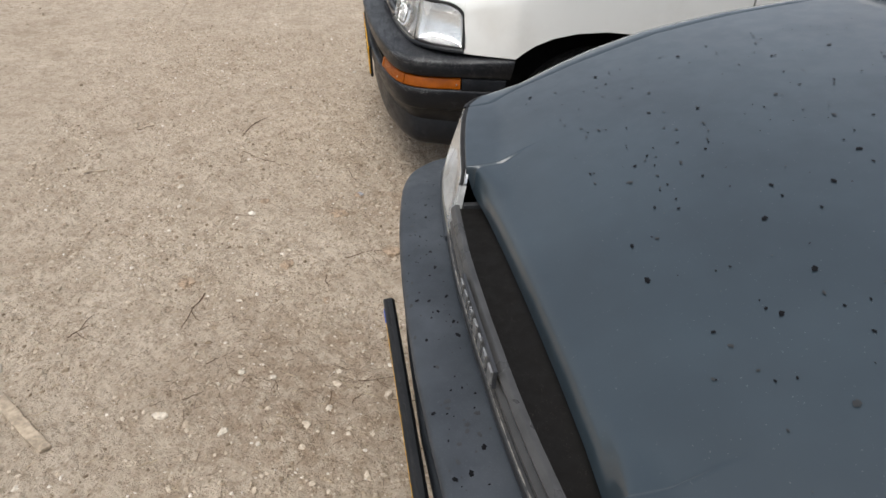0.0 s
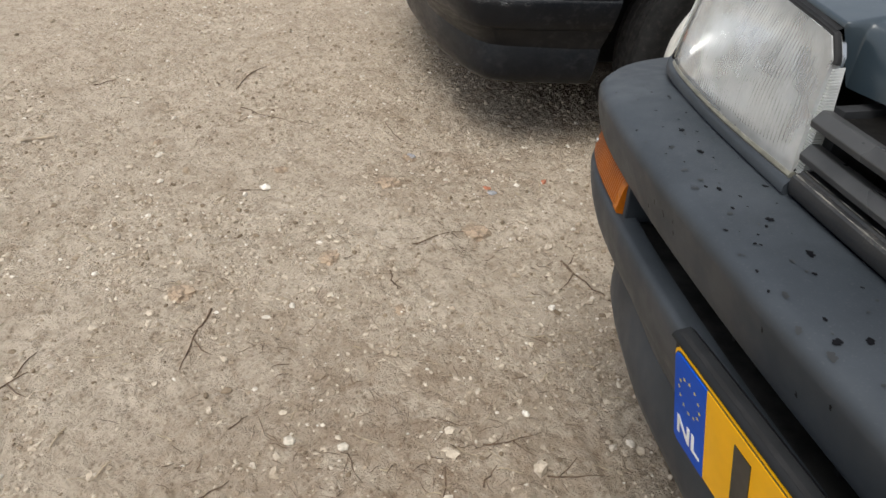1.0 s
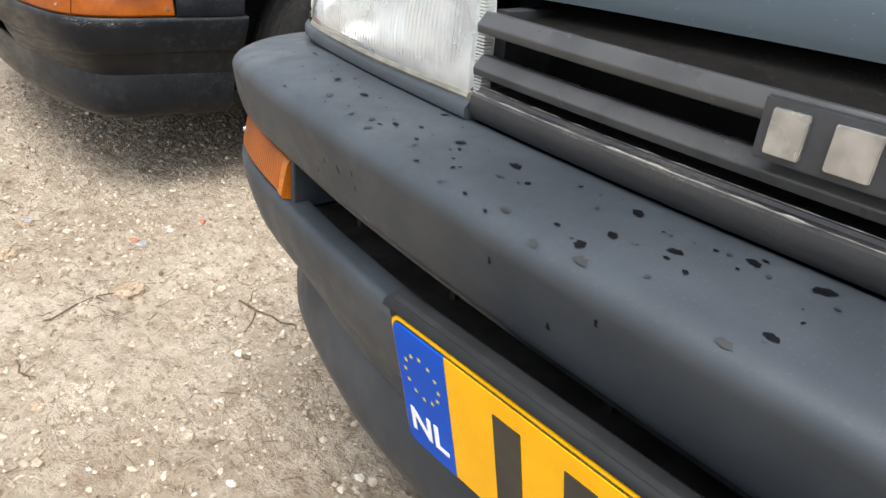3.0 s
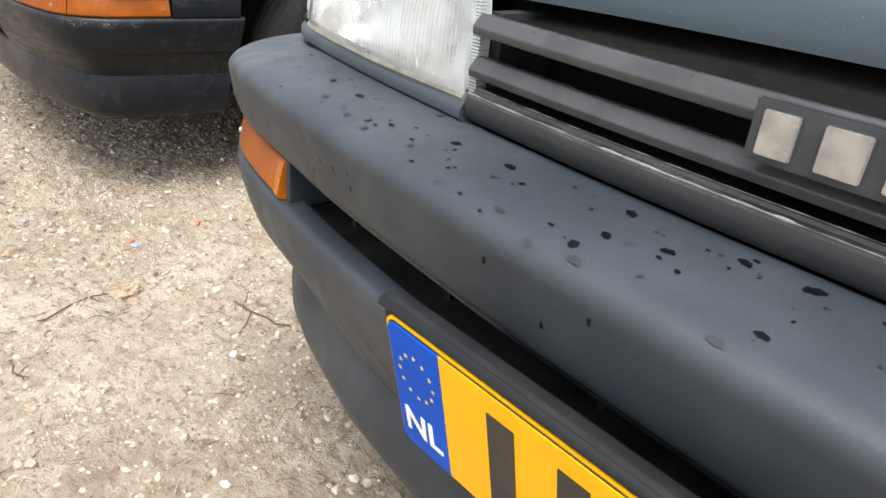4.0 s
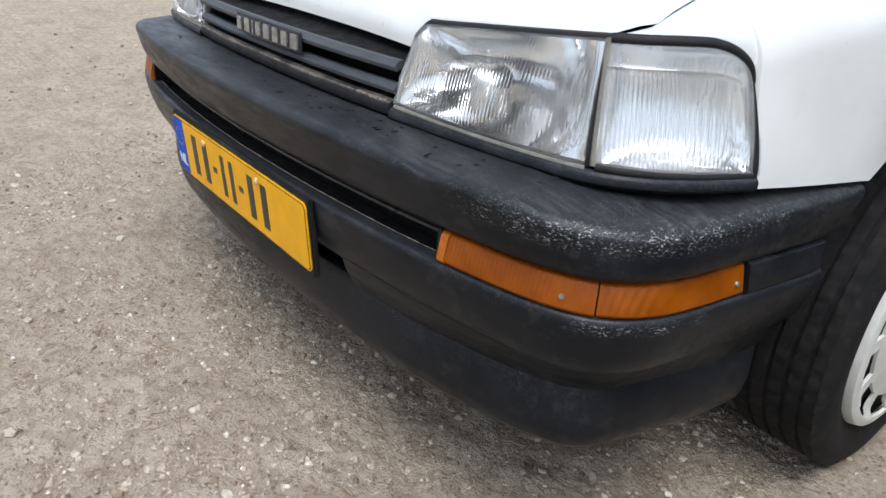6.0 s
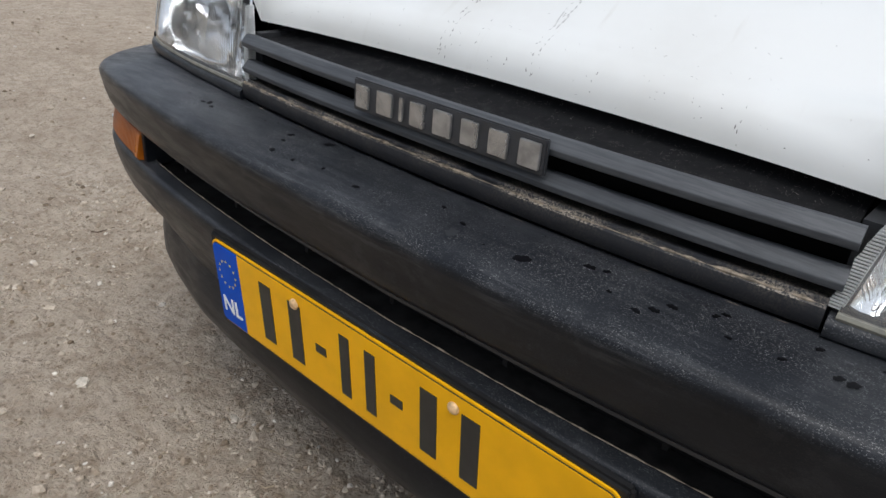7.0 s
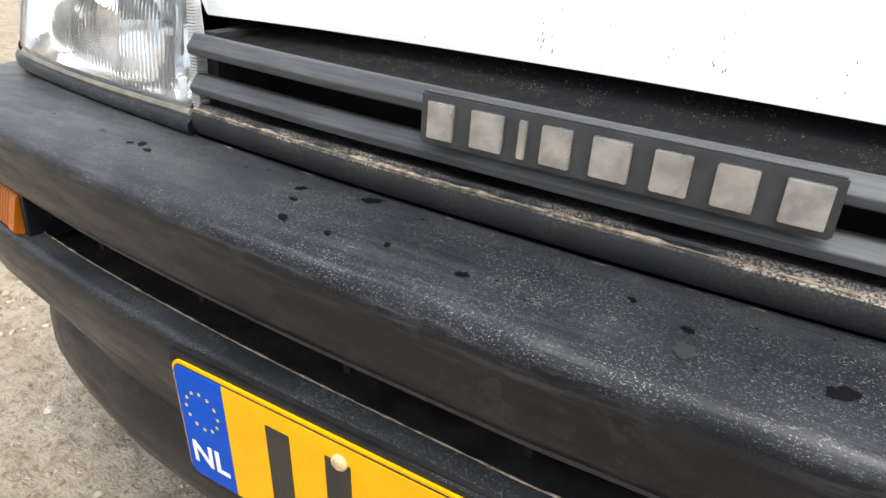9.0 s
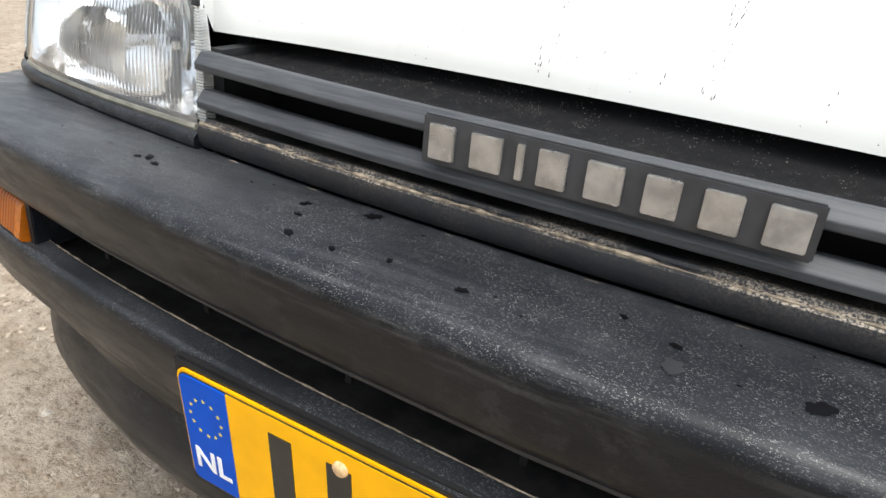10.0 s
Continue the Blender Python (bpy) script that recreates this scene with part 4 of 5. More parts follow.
def build_bumper(car, plastic, trim):
    """Two beams with a slot between them, and the apron below."""
    e = lambda z: interp(z, [(0.19, 0.402), (0.34, 0.432), (0.46, 0.450), (0.55, 0.462)])
    up = UP_PROFILE
    beam = sweep(BUMPER, up, -1, 1, 141, True, e)
    for v in beam.verts:
        if v.co.z > 0.485:
            near = min(max((abs(v.co.x) - 0.56) / 0.14, 0), 1) * min(max((0.44 - v.co.y) / 0.15, 0), 1) * min((v.co.z - 0.485) / 0.045, 1)
            v.co.z -= 0.011 * near
            v.co.x -= math.copysign(0.015 * near, v.co.x)
            v.co.y += 0.004 * near
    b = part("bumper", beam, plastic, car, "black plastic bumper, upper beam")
    low = [(0.095, 0.411), (0.0345, 0.411), (0.0335, 0.4215), (0.0322, 0.4232), (0.0160, 0.4232), (0.0120, 0.4222), (0.0092, 0.4190), (0.0082, 0.4140), (0.0088, 0.406), (0.0105, 0.394), (0.016, 0.372), (0.022, 0.354), (0.029, 0.344), (0.041, 0.34), (0.095, 0.34)]
    part("lower_beam", sweep(BUMPER, low, -1, 1, 141, True, e), plastic, b)
    s_ind = BUMPER.s_of_x(0.503)
    s_side = BUMPER.s_of_y(0.287)
    # thin sheet over the plastic floor, its dark tone painting in the slot's shade
    part("slot_floor", sweep(BUMPER, [(0.0350, 0.4119), (0.072, 0.4119)], -s_ind, s_ind, 81, False), "slot_floor", b)
    # black sheet closes the slot; its colour stands for the shade inside
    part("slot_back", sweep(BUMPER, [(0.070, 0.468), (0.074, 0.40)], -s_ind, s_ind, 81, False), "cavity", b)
    bar = [(0.034, 0.4550), (0.030, 0.4535), (0.030, 0.4500), (0.034, 0.4485), (0.060, 0.4495), (0.060, 0.4545)]
    part("slot_bar", sweep(BUMPER, bar, -s_ind + 0.012, s_ind - 0.012, 81), "slot_bar_dark" if plastic == "bump_dark" else "slot_bar_white", b)
    for x in (-0.40, -0.27, -0.13, 0.0, 0.13, 0.27, 0.40):
        px, py = BUMPER.at(BUMPER.s_of_x(x), 0.042)
        part("slot_post", box(px - 0.0025, px + 0.0025, py - 0.008, py - 0.003, 0.440, 0.451), "cavity", b)
    # closing panel between lamp and wheel, with its two pressed lines
    for s in (1, -1):
        flank = [(0.020, 0.4625), (0.014, 0.4590), (0.008, 0.4290), (0.010, 0.4245), (0.03, 0.4225), (0.04, 0.4625)]
        rows = []
        for d, z in flank:
            s1 = BUMPER.s_of_y(e(z) - 0.012)
            rows.append(BUMPER.row(d, z, (s_side + 0.003) * s, s1 * s, 20))
        part("flank_panel", grid(rows, close_v=True, caps=True), plastic, b)
        # socket wall at the slot's end
        px, py = BUMPER.at(s_ind * s, 0.03)
        part("slot_end", box(px - 0.004, px + 0.004, py - 0.012, py + 0.045, 0.416, 0.463, 0.001), plastic, b)
    s_open = BUMPER.s_of_x(0.30)
    mid = [(0.031, 0.3445), (0.037, 0.325), (0.047, 0.305), (0.053, 0.292), (0.085, 0.292), (0.085, 0.344)]
    for s in (1, -1):
        rows = [BUMPER.row(d, z, s_open * s, BUMPER.s_of_y(e(z)) * s, 50) for d, z in mid]
        part("apron_corner", tucked(grid(rows, close_v=True, caps=True)), plastic, b)
    # black sheet behind the opening, shade of its depth put into the colour
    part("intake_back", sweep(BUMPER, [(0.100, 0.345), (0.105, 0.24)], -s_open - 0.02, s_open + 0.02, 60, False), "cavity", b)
    chin = [(0.070, 0.300), (0.057, 0.298), (0.052, 0.288), (0.047, 0.255), (0.047, 0.228), (0.053, 0.208), (0.064, 0.196), (0.085, 0.192), (0.092, 0.20), (0.092, 0.29)]
    part("chin_spoiler", tucked(sweep(BUMPER, chin, -1, 1, 141, True, e)), plastic, b)
    if plastic == "bump_white":
        # dried dust along the inner edge of the lower lip
        pts, radii = [], []
        for k in range(261):
            s_at = lerp(-s_ind, s_ind, k / 260)
            q = Vector((s_at * 70, 2.0, 0.0))
            pts.append((*BUMPER.at(s_at, 0.0318 + 0.0006 * noise.noise(q * 2)), 0.4231))
            radii.append(max(0.00015, 0.0008 + 0.0010 * noise.noise(q)))
        tagged(part("lip_dust", tube(pts, radii, 6), "ridge_white", b), "pale dried dust on the lip's edge", kind="stuff")
    return b


def build_indicator(car, side):
    """The amber lamp in the bumper's end: a front part and a side part with two screws."""
    s0, s1, s2 = BUMPER.s_of_x(0.508), BUMPER.s_of_x(0.700), BUMPER.s_of_y(0.285)
    prof = [(0.026, 0.4615), (0.020, 0.4605), (0.017, 0.4575), (0.0105, 0.4285), (0.0125, 0.4250), (0.019, 0.4236), (0.05, 0.424), (0.05, 0.461)]
    lamp = part("indicator", sweep(BUMPER, prof, s0 * side, (s1 - 0.001) * side, 26), "amber", car, "amber plastic indicator lens")
    part("side_lens", sweep(BUMPER, [(d + 0.001, z) for d, z in prof], (s1 + 0.001) * side, s2 * side, 26), "amber", lamp)
    rim = [(d - 0.0016, z) for d, z in prof[:6]] + prof[6:]
    part("end_rim", sweep(BUMPER, rim, (s0 - 0.0015) * side, (s0 + 0.0095) * side, 6), "amber_rim", lamp)
    for s in (s1 - 0.04, s2 - 0.013):
        x, y = BUMPER.at(s * side, 0.0125)
        nx, ny = BUMPER.at(s * side, 0.0)
        way = Vector((nx - x, ny - y, 0)).normalized()
        bm = bmesh.new()
        bmesh.ops.create_cone(bm, cap_ends=True, segments=12, radius1=0.0034, radius2=0.0026, depth=0.003, matrix=Matrix.Translation((x, y, 0.440)) @ way.to_track_quat("Z", "Y").to_matrix().to_4x4())
        part("screw", bm, "chrome", lamp)
    return lamp


LAMP_TOP_IN, LAMP_BOT = 0.352, 0.327


def lens_point(u, v, d=0.0):
    """A point of the main lens: u from the inner to the outer end, v from bottom to top, d behind the skin."""
    x = lerp(lerp(0.330, 0.348, v), lerp(0.616, 0.601, v), u)
    if v > 0.86:
        x += (1 - u) ** 8 * 0.012 * (v - 0.86) / 0.14
    z0, z1 = lerp(0.5615, 0.560, u), lerp(0.666, 0.686, u)
    y = LAMP.at(LAMP.s_of_x(x), 0)[1] + lerp(0.0, lerp(0.018, 0.030, u), max(v, 0) ** 1.3) + d
    bulge = 0.006 * math.sin(math.pi * u) * math.sin(math.pi * min(v + 0.15, 1))
    return (x, y - bulge, lerp(z0, z1, v))


def marker_top(u):
    """Height of the corner lamp's upper edge, rounded off at the fender."""
    t = max(0.0, (u - 0.62) / 0.38)
    return 0.6865 + 0.0035 * min(u / 0.5, 1) - 0.042 * (1 - math.sqrt(max(0.0, 1 - t * t)))


def marker_point(u, v, d=0.0):
    """A point of the corner lamp: u from the seam to the fender, v from bottom to top."""
    s0, s1 = LAMP.s_of_x(lerp(0.627, 0.616, v)), LAMP.s_of_y(lerp(0.290, 0.280, max(v, 0) ** 1.6))
    bot = lerp(0.560, 0.556, u)
    x, y = LAMP.at(lerp(s0, s1, u), d + lerp(0.0, lerp(0.028, 0.026, u), max(v, 0) ** 1.3))
    return (x, y, lerp(bot, marker_top(u), v))


def build_headlamp(car, side, wear):
    def skin(fn, us, vs, d0, d1):
        rows = [[fn(u, v, d0) for u in us] for v in vs]
        bm = grid(mirrored(rows, side))
        edge = [e for e in bm.edges if e.is_boundary]
        geo = bmesh.ops.extrude_edge_only(bm, edges=edge)
        for v in (g for g in geo["geom"] if isinstance(g, bmesh.types.BMVert)):
            v.co.y += d1 - d0
        return bm

    def steps(n):
        return [k / n for k in range(n + 1)]

    def bowl(u, v, d):
        """A shallow dished reflector, deepest behind the bulb, with a flat floor and roof."""
        a, b = (u - 0.40) / 0.62, 2 * v - 1
        dish = max(0.0, 1 - a * a) * max(0.0, 1 - b * b) * min(1.0, u / 0.16, (1 - u) / 0.16)
        step = 0.012 * (math.tanh((u - 0.76) * 40) + 1) * 0.5
        return lens_point(0.01 + 0.98 * u, 0.02 + 0.96 * v, d + 0.011 + 0.066 * dish - step * 0.3)

    def fluted(u, v, d):
        """The glass: a plain border, and inside it upright flutes of uneven depth."""
        w = min(1.0, max(0.0, (min(u, 1 - u) - 0.035) / 0.01)) * min(1.0, max(0.0, (v - 0.09) / 0.02)) * min(1.0, max(0.0, (0.95 - v) / 0.02))
        flute = 0.0006 if wear == "trim_dark" else 0.0014
        deep = 0.8 + 1.4 * abs(noise.noise(Vector((u * 7, v * 3, 2.0))))
        if 0.30 < u < 0.80 and 0.2 < v < 0.62:
            deep += 0.7
        zone = max(0.0, 1 - ((u - 0.36) / 0.40) ** 2 - ((v - 0.42) / 0.46) ** 2)
        flute *= 0.22 + 0.95 * min(1.0, zone * 1.6)
        x, y, z = lens_point(u, v, d)
        return (x, y - w * flute * deep * math.sin(u * 2 * math.pi * 56 + 1.6 * noise.noise(Vector((u * 5, v * 4, 0)))), z)

    def ribbed(u, v, d):
        w = min(1.0, max(0.0, (min(u, 0.97 - u) - 0.03) / 0.02)) * min(1.0, max(0.0, (v - 0.06) / 0.02)) * min(1.0, max(0.0, (0.78 - v) / 0.02))
        line = 0.0016 * max(0.0, 1 - abs(v - 0.80) / 0.02) * min(1.0, max(0.0, (0.9 - u) / 0.02))
        return marker_point(u, v, d - line + w * 0.0012 * math.sin(u * 2 * math.pi * 36))

    lamp = part("headlamp", skin(bowl, steps(40), steps(16), 0.0, 0.004), "reflector_dull" if wear == "trim_dark" else "reflector", car, "headlamp with fluted glass over a silver reflector")
    glass = part("lens", skin(fluted, steps(390), steps(28), 0.0, 0.010), "lens_haze" if wear == "trim_dark" else "lens", lamp, "fluted clear headlamp glass")
    glass.visible_shadow = False
    # rounded rim of dark rubber round the glass
    edge = [(u, 0.0) for u in steps(30)] + [(1.0, v) for v in steps(12)[1:]] + [(1 - u, 1.0) for u in steps(30)[1:]] + [(0.0, 0.97 - 0.03 * k) for k in range(6)]
    ring = [Vector(lens_point(u, v, 0.005)) for u, v in edge]
    part("lamp_rim", tube([(p.x * side, p.y, p.z) for p in ring], [0.0036] * len(ring), 8), "rubber", lamp)
    # dark brow between the glass and the bonnet
    rows = []
    for u in steps(30):
        a = Vector(lens_point(lerp(0.0, 1.02, u), 1.0, 0.001))
        rows.append([a, a + Vector((0, 0.003, 0.004)), a + Vector((0, 0.013, 0.006)), a + Vector((0, 0.035, 0.004)), a + Vector((0, 0.04, -0.015))])
    part("lamp_brow", grid(mirrored(rows, side)), "rubber", lamp)
    cx, cy, cz = lens_point(0.42, 0.5, 0.045)
    bm = bmesh.new()
    bmesh.ops.create_cone(bm, cap_ends=True, segments=20, radius1=0.013, radius2=0.010, depth=0.03, matrix=Matrix.Translation((cx * side, cy - 0.005, cz)) @ Matrix.Rotation(radians(90), 4, "X"))
    part("bulb_shield", bm, "steel", lamp)
    # ribbed flange at the inner edge
    for k in range(38):
        v0, v1 = k / 47.5, (k + 0.62) / 47.5
        a, b = lens_point(0.0, v0, 0.005), lens_point(0.0, v1, 0.005)
        wide = (0.0080 + 0.0016 * noise.noise(Vector((k * 0.3, side * 5, 0)))) * min(1.0, 1.9 - 2.2 * v0)
        x = sorted(((a[0] + 0.001) * side, (a[0] - wide) * side))
        part("flange_rib", box(x[0], x[1], a[1] - 0.001, a[1] + 0.008, a[2], b[2]), "flange", lamp, smooth=False)
    web = []
    for v in steps(12):
        p, f = lens_point(0.0, v * 0.80, 0.007), min(1.0, 1.9 - 1.76 * v)
        web.append([(p[0] + 0.001, p[1], p[2]), (p[0] - 0.0060 * f, p[1] + 0.001, p[2]), (p[0] - 0.0070 * f, p[1] + 0.008, p[2])])
    part("lamp_flange", grid(mirrored(web, side)), "flange", lamp)
    # sealant bead along the foot of the lens
    path = [lens_point(k / 20, -0.02, 0.002) for k in range(21)]
    part("sealant_bead", tube([(p[0] * side, p[1], p[2] - 0.001) for p in path], [0.0036] * 21, 8), "putty", lamp)
    # corner lamp
    cl = part("corner_lamp", skin(lambda u, v, d: marker_point(u, v, d + 0.006 + 0.03 * max(0, math.sin(math.pi * u)) ** 0.5 * max(0, math.sin(math.pi * v)) ** 0.5), steps(20), steps(12), 0.0, 0.004), "reflector", car, "clear ribbed corner lamp with pale housing")
    us = steps(216) + []
    g2 = part("corner_lens", skin(ribbed, us, steps(50), 0.0, 0.010), "lens_milky" if wear == "trim_dark" else "lens_clear", cl, "clear vertically ribbed lens")
    g2.visible_shadow = False
    ring = [(u, 0.0) for u in steps(24)] + [(1.0, v) for v in steps(14)[1:]] + [(1 - (1 - math.cos(t * math.pi / 2)) * 0.38, 1.0) for t in steps(18)[1:]] + [(0.62 * (1 - t), 1.0) for t in steps(16)[1:]]
    seal = [marker_point(u, v, 0.004) for u, v in ring]
    part("corner_seal", tube([(p[0] * side, p[1], p[2]) for p in seal], [0.0062] * len(seal), 10), "rubber", cl)
    a, b = marker_point(0.0, 0.0), marker_point(0.0, 1.0)
    part("lamp_divider", tube([(lerp(a[0], b[0], k / 6) * side - 0.004 * side, lerp(a[1], b[1], (k / 6) ** 1.3) + 0.004, lerp(a[2], b[2], k / 6)) for k in range(7)], [0.0055] * 7, 8), "putty", cl)
    return lamp


def build_grille(car, trim, slat, header):
    x = 0.322
    s = LAMP.s_of_x(x)
    # black backing sheet paints in the shade behind the slats
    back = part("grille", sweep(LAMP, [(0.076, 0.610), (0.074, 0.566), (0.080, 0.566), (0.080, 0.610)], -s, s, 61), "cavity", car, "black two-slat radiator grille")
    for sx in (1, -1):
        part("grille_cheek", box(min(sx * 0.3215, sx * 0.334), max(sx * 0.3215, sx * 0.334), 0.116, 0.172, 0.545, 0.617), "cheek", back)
        # added black filler box, painting shade into the gap beside the lamp
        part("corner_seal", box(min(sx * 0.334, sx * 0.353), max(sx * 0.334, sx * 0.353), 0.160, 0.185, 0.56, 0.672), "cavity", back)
    part("grille_header", sweep(LAMP, [(0.015, 0.6125), (0.030, 0.6118), (0.048, 0.6120), (0.070, 0.6170), (0.090, 0.6320), (0.094, 0.6080), (0.015, 0.6090)], -s, s, 61), header, back)
    for z in (0.6105, 0.5815):
        # a sloping upper facet, a crisp edge and an upright front
        prof = [(0.016, z + 0.0060), (0.0088, z + 0.0068), (0.0076, z + 0.0066), (0.0070, z + 0.0060), (0.0016, z - 0.0002), (0.0010, z - 0.0009), (0.0006, z - 0.0016), (0.0007, z - 0.0022), (0.0012, z - 0.0060), (0.0014, z - 0.0065), (0.0024, z - 0.0071), (0.0050, z - 0.0071), (0.016, z - 0.0040)]
        part("slat", sweep(LAMP, prof, -s - 0.006, s + 0.006, 81), slat, back)
    shelf = [(0.055, 0.5640), (0.010, 0.5655), (0.007, 0.5670), (0.0045, 0.5665), (0.0035, 0.5645), (0.000, 0.5640), (-0.003, 0.5620), (-0.004, 0.5570), (-0.003, 0.5500), (0.000, 0.5450), (0.005, 0.5425), (0.055, 0.5425)]
    part("grille_shelf", sweep(LAMP, shelf, -s - 0.001, s + 0.001, 81), trim, back)
    ridge = "ridge_dark" if header == "header_dark" else "ridge_white"
    thin = 1.0 if header == "header_dark" else 1.9
    for d, z, r in ((0.0062, 0.5668, 0.0006), (-0.0006, 0.5636, 0.0009 * thin))[0 if thin == 1.0 else 1:]:
        radii = [r * max(0.12, 0.65 + 1.3 * noise.noise(Vector((k * 0.21, thin, d * 500)))) for k in range(241)]
        part("shelf_ridge", tube([(*LAMP.at(lerp(-s, s, k / 240), d), z) for k in range(241)], radii, 6), ridge, back)
    return back


def build_seam_dirt(car):
    """Dried dust caught where the grille shelf meets the bumper's top."""
    pts, radii = [], []
    for k in range(241):
        x = lerp(-0.62, 0.62, k / 240)
        px, py = BUMPER.at(BUMPER.s_of_x(x), 0.084 + 0.0015 * noise.noise(Vector((x * 40, 1, 0))))
        pts.append((px, py, 0.5422))
        radii.append(max(0.0001, 0.0001 + 0.0013 * noise.noise(Vector((x * 60, 0, 3)))))
    tagged(part("seam_dirt", tube(pts, radii, 6), "ridge_white", car), "pale dried dust in the seam", kind="stuff")


def build_lamp_trim(car, trim, side):
    s0, s1 = LAMP.s_of_x(0.3255), LAMP.s_of_y(0.292)
    prof = [(0.03, 0.5585), (0.006, 0.5580), (-0.002, 0.5560), (-0.006, 0.5515), (-0.006, 0.5450), (-0.001, 0.5400), (0.008, 0.5380), (0.03, 0.5375)]
    return part("headlamp_trim", sweep(LAMP, prof, s0 * side, s1 * side, 40), trim, car)


def build_badge(grille, chromed, dx, dz):
    """A dark base with eight plain bright blocks for the maker's letters."""
    y = LAMP.at(0, 0)[1] - 0.006
    base = part("badge", box(dx - 0.112, dx + 0.110, y + 0.001, y + 0.006, dz + 0.5875, dz + 0.6180, 0.0012), "badge", grille)
    x = dx - 0.1085
    for w in (0.0225, 0.0265, 0.0062, 0.0225, 0.0270, 0.0245, 0.0255, 0.0265):
        part("block", box(x + w * 0.12, x + w * 0.88, y - 0.0022, y + 0.0012, dz + 0.5920, dz + 0.6135, 0.0006), chromed, base)
        x += w + 0.0052
    return base


def build_plate(car, x_mid, y, ztop, cap, lean):
    """A yellow plate with its blue band, in a thin black holder; the characters are plain bars."""
    w, h, z0 = 0.26, 0.110, ztop - 0.110
    holder = part("number_plate", box(-w - 0.006, w + 0.006, y + 0.002, y + 0.012, z0 - 0.009, ztop + 0.006, 0.003), "rubber", car, "yellow number plate in a black holder")

    def rounded(x0, x1, za, zb, r, yy, thick, left=True, right=True):
        pts = []
        for cx, cz, a0, on in ((x1 - r, zb - r, 0, right), (x0 + r, zb - r, 90, left), (x0 + r, za + r, 180, left), (x1 - r, za + r, 270, right)):
            if on:
                pts += [(cx + r * math.cos(radians(a0 + 15 * k)), cz + r * math.sin(radians(a0 + 15 * k))) for k in range(7)]
            else:
                pts.append((cx + r * (1 if a0 in (0, 270) else -1), cz + r * (1 if a0 < 180 else -1)))
        bm = bmesh.new()
        face = bm.faces.new([bm.verts.new((a, yy, b)) for a, b in pts])
        ex = bmesh.ops.extrude_face_region(bm, geom=[face])
        for v in (g for g in ex["geom"] if isinstance(g, bmesh.types.BMVert)):
            v.co.y += thick
        return bm

    part("plate_sheet", rounded(-w, w, z0, ztop, 0.009, y, 0.0025), "yellow", holder, smooth=False)
    part("black_line", rounded(-w + 0.0022, w - 0.0022, z0 + 0.0022, ztop - 0.0022, 0.0075, y - 0.0006, 0.002), "ink", holder, smooth=False)
    part("plate_field", rounded(-w + 0.0034, w - 0.0034, z0 + 0.0034, ztop - 0.0034, 0.007, y - 0.0012, 0.002), "yellow", holder, smooth=False)
    part("blue_band", rounded(-w + 0.0032, -w + 0.0495, z0 + 0.0032, ztop - 0.0032, 0.007, y - 0.0018, 0.002, True, False), "blue", holder, smooth=False)
    bm = bmesh.new()
    cx, cz = -w + 0.0265, ztop - 0.037
    for k in range(12):
        a = k * math.pi / 6
        px, pz = cx + 0.0155 * math.sin(a), cz + 0.0165 * math.cos(a)
        ring = []
        for j in range(10):
            r = 0.0023 if j % 2 == 0 else 0.0010
            ring.append(bm.verts.new((px + r * math.sin(j * math.pi / 5), y - 0.0022, pz + r * math.cos(j * math.pi / 5))))
        bm.faces.new(ring)
    part("star_ring", bm, "star", holder, "twelve small yellow stars", smooth=False)
    cu = bpy.data.curves.new("country_letters", "FONT")
    cu.body, cu.size, cu.extrude, cu.align_x = "NL", 0.029, 0.0002, "CENTER"
    cu.offset = 0.0006
    tmp = new("tmp_letters", cu)
    bpy.context.view_layer.update()
    me = bpy.data.meshes.new_from_object(tmp.evaluated_get(bpy.context.evaluated_depsgraph_get()))
    bpy.data.objects.remove(tmp)
    me.transform(Matrix.Translation((cx, y - 0.0022, z0 + 0.0185)) @ Matrix.Rotation(radians(90), 4, "X"))
    me.materials.clear()
    me.materials.append(M["pale"])
    t = new("country_letters", me)
    t.parent = holder
    x = -w + 0.088
    for wd, gap in ((0.020, 0.030), (0.020, 0.022), (-0.016, 0.022), (0.014, 0.022), (0.014, 0.020), (-0.016, 0.022), (0.020, 0.028), (0.020, 0.03)):
        tall = wd > 0
        wd = abs(wd)
        zc = z0 + 0.055
        part("character_bar", box(x, x + wd, y - 0.0019, y - 0.0010, zc - (0.037 if tall else 0.005), zc + (0.037 if tall else 0.005)), "ink", holder, smooth=False)
        x += wd + gap
    holder.matrix_basis = Matrix.Translation((x_mid, y, ztop)) @ Matrix.Rotation(radians(lean), 4, "X") @ Matrix.Translation((0, -y, -ztop))
    if not cap:
        # the holder's broad top, reaching back to the bumper
        shelf = [(0.0, 0.002), (0.0012, 0.0045), (0.004, 0.0058), (0.016, 0.0050), (0.020, 0.0), (0.020, -0.004), (0.004, -0.004)]
        rows = [[(lerp(-w - 0.007, w + 0.007, k / 20), y + d, ztop + z) for k in range(21)] for d, z in shelf]
        part("holder_top", grid(rows, close_v=True, caps=True), "holder", holder)
    if cap:
        for px in (-0.110, 0.105):
            bm = bmesh.new()
            bmesh.ops.create_uvsphere(bm, u_segments=16, v_segments=8, radius=0.0062, matrix=Matrix.Translation((px, y - 0.002, ztop - 0.017)) @ Matrix.Diagonal((1, 0.6, 1, 1)))
            part("screw_cap", bm, "screw", holder, "pale plastic screw cap")
    return holder


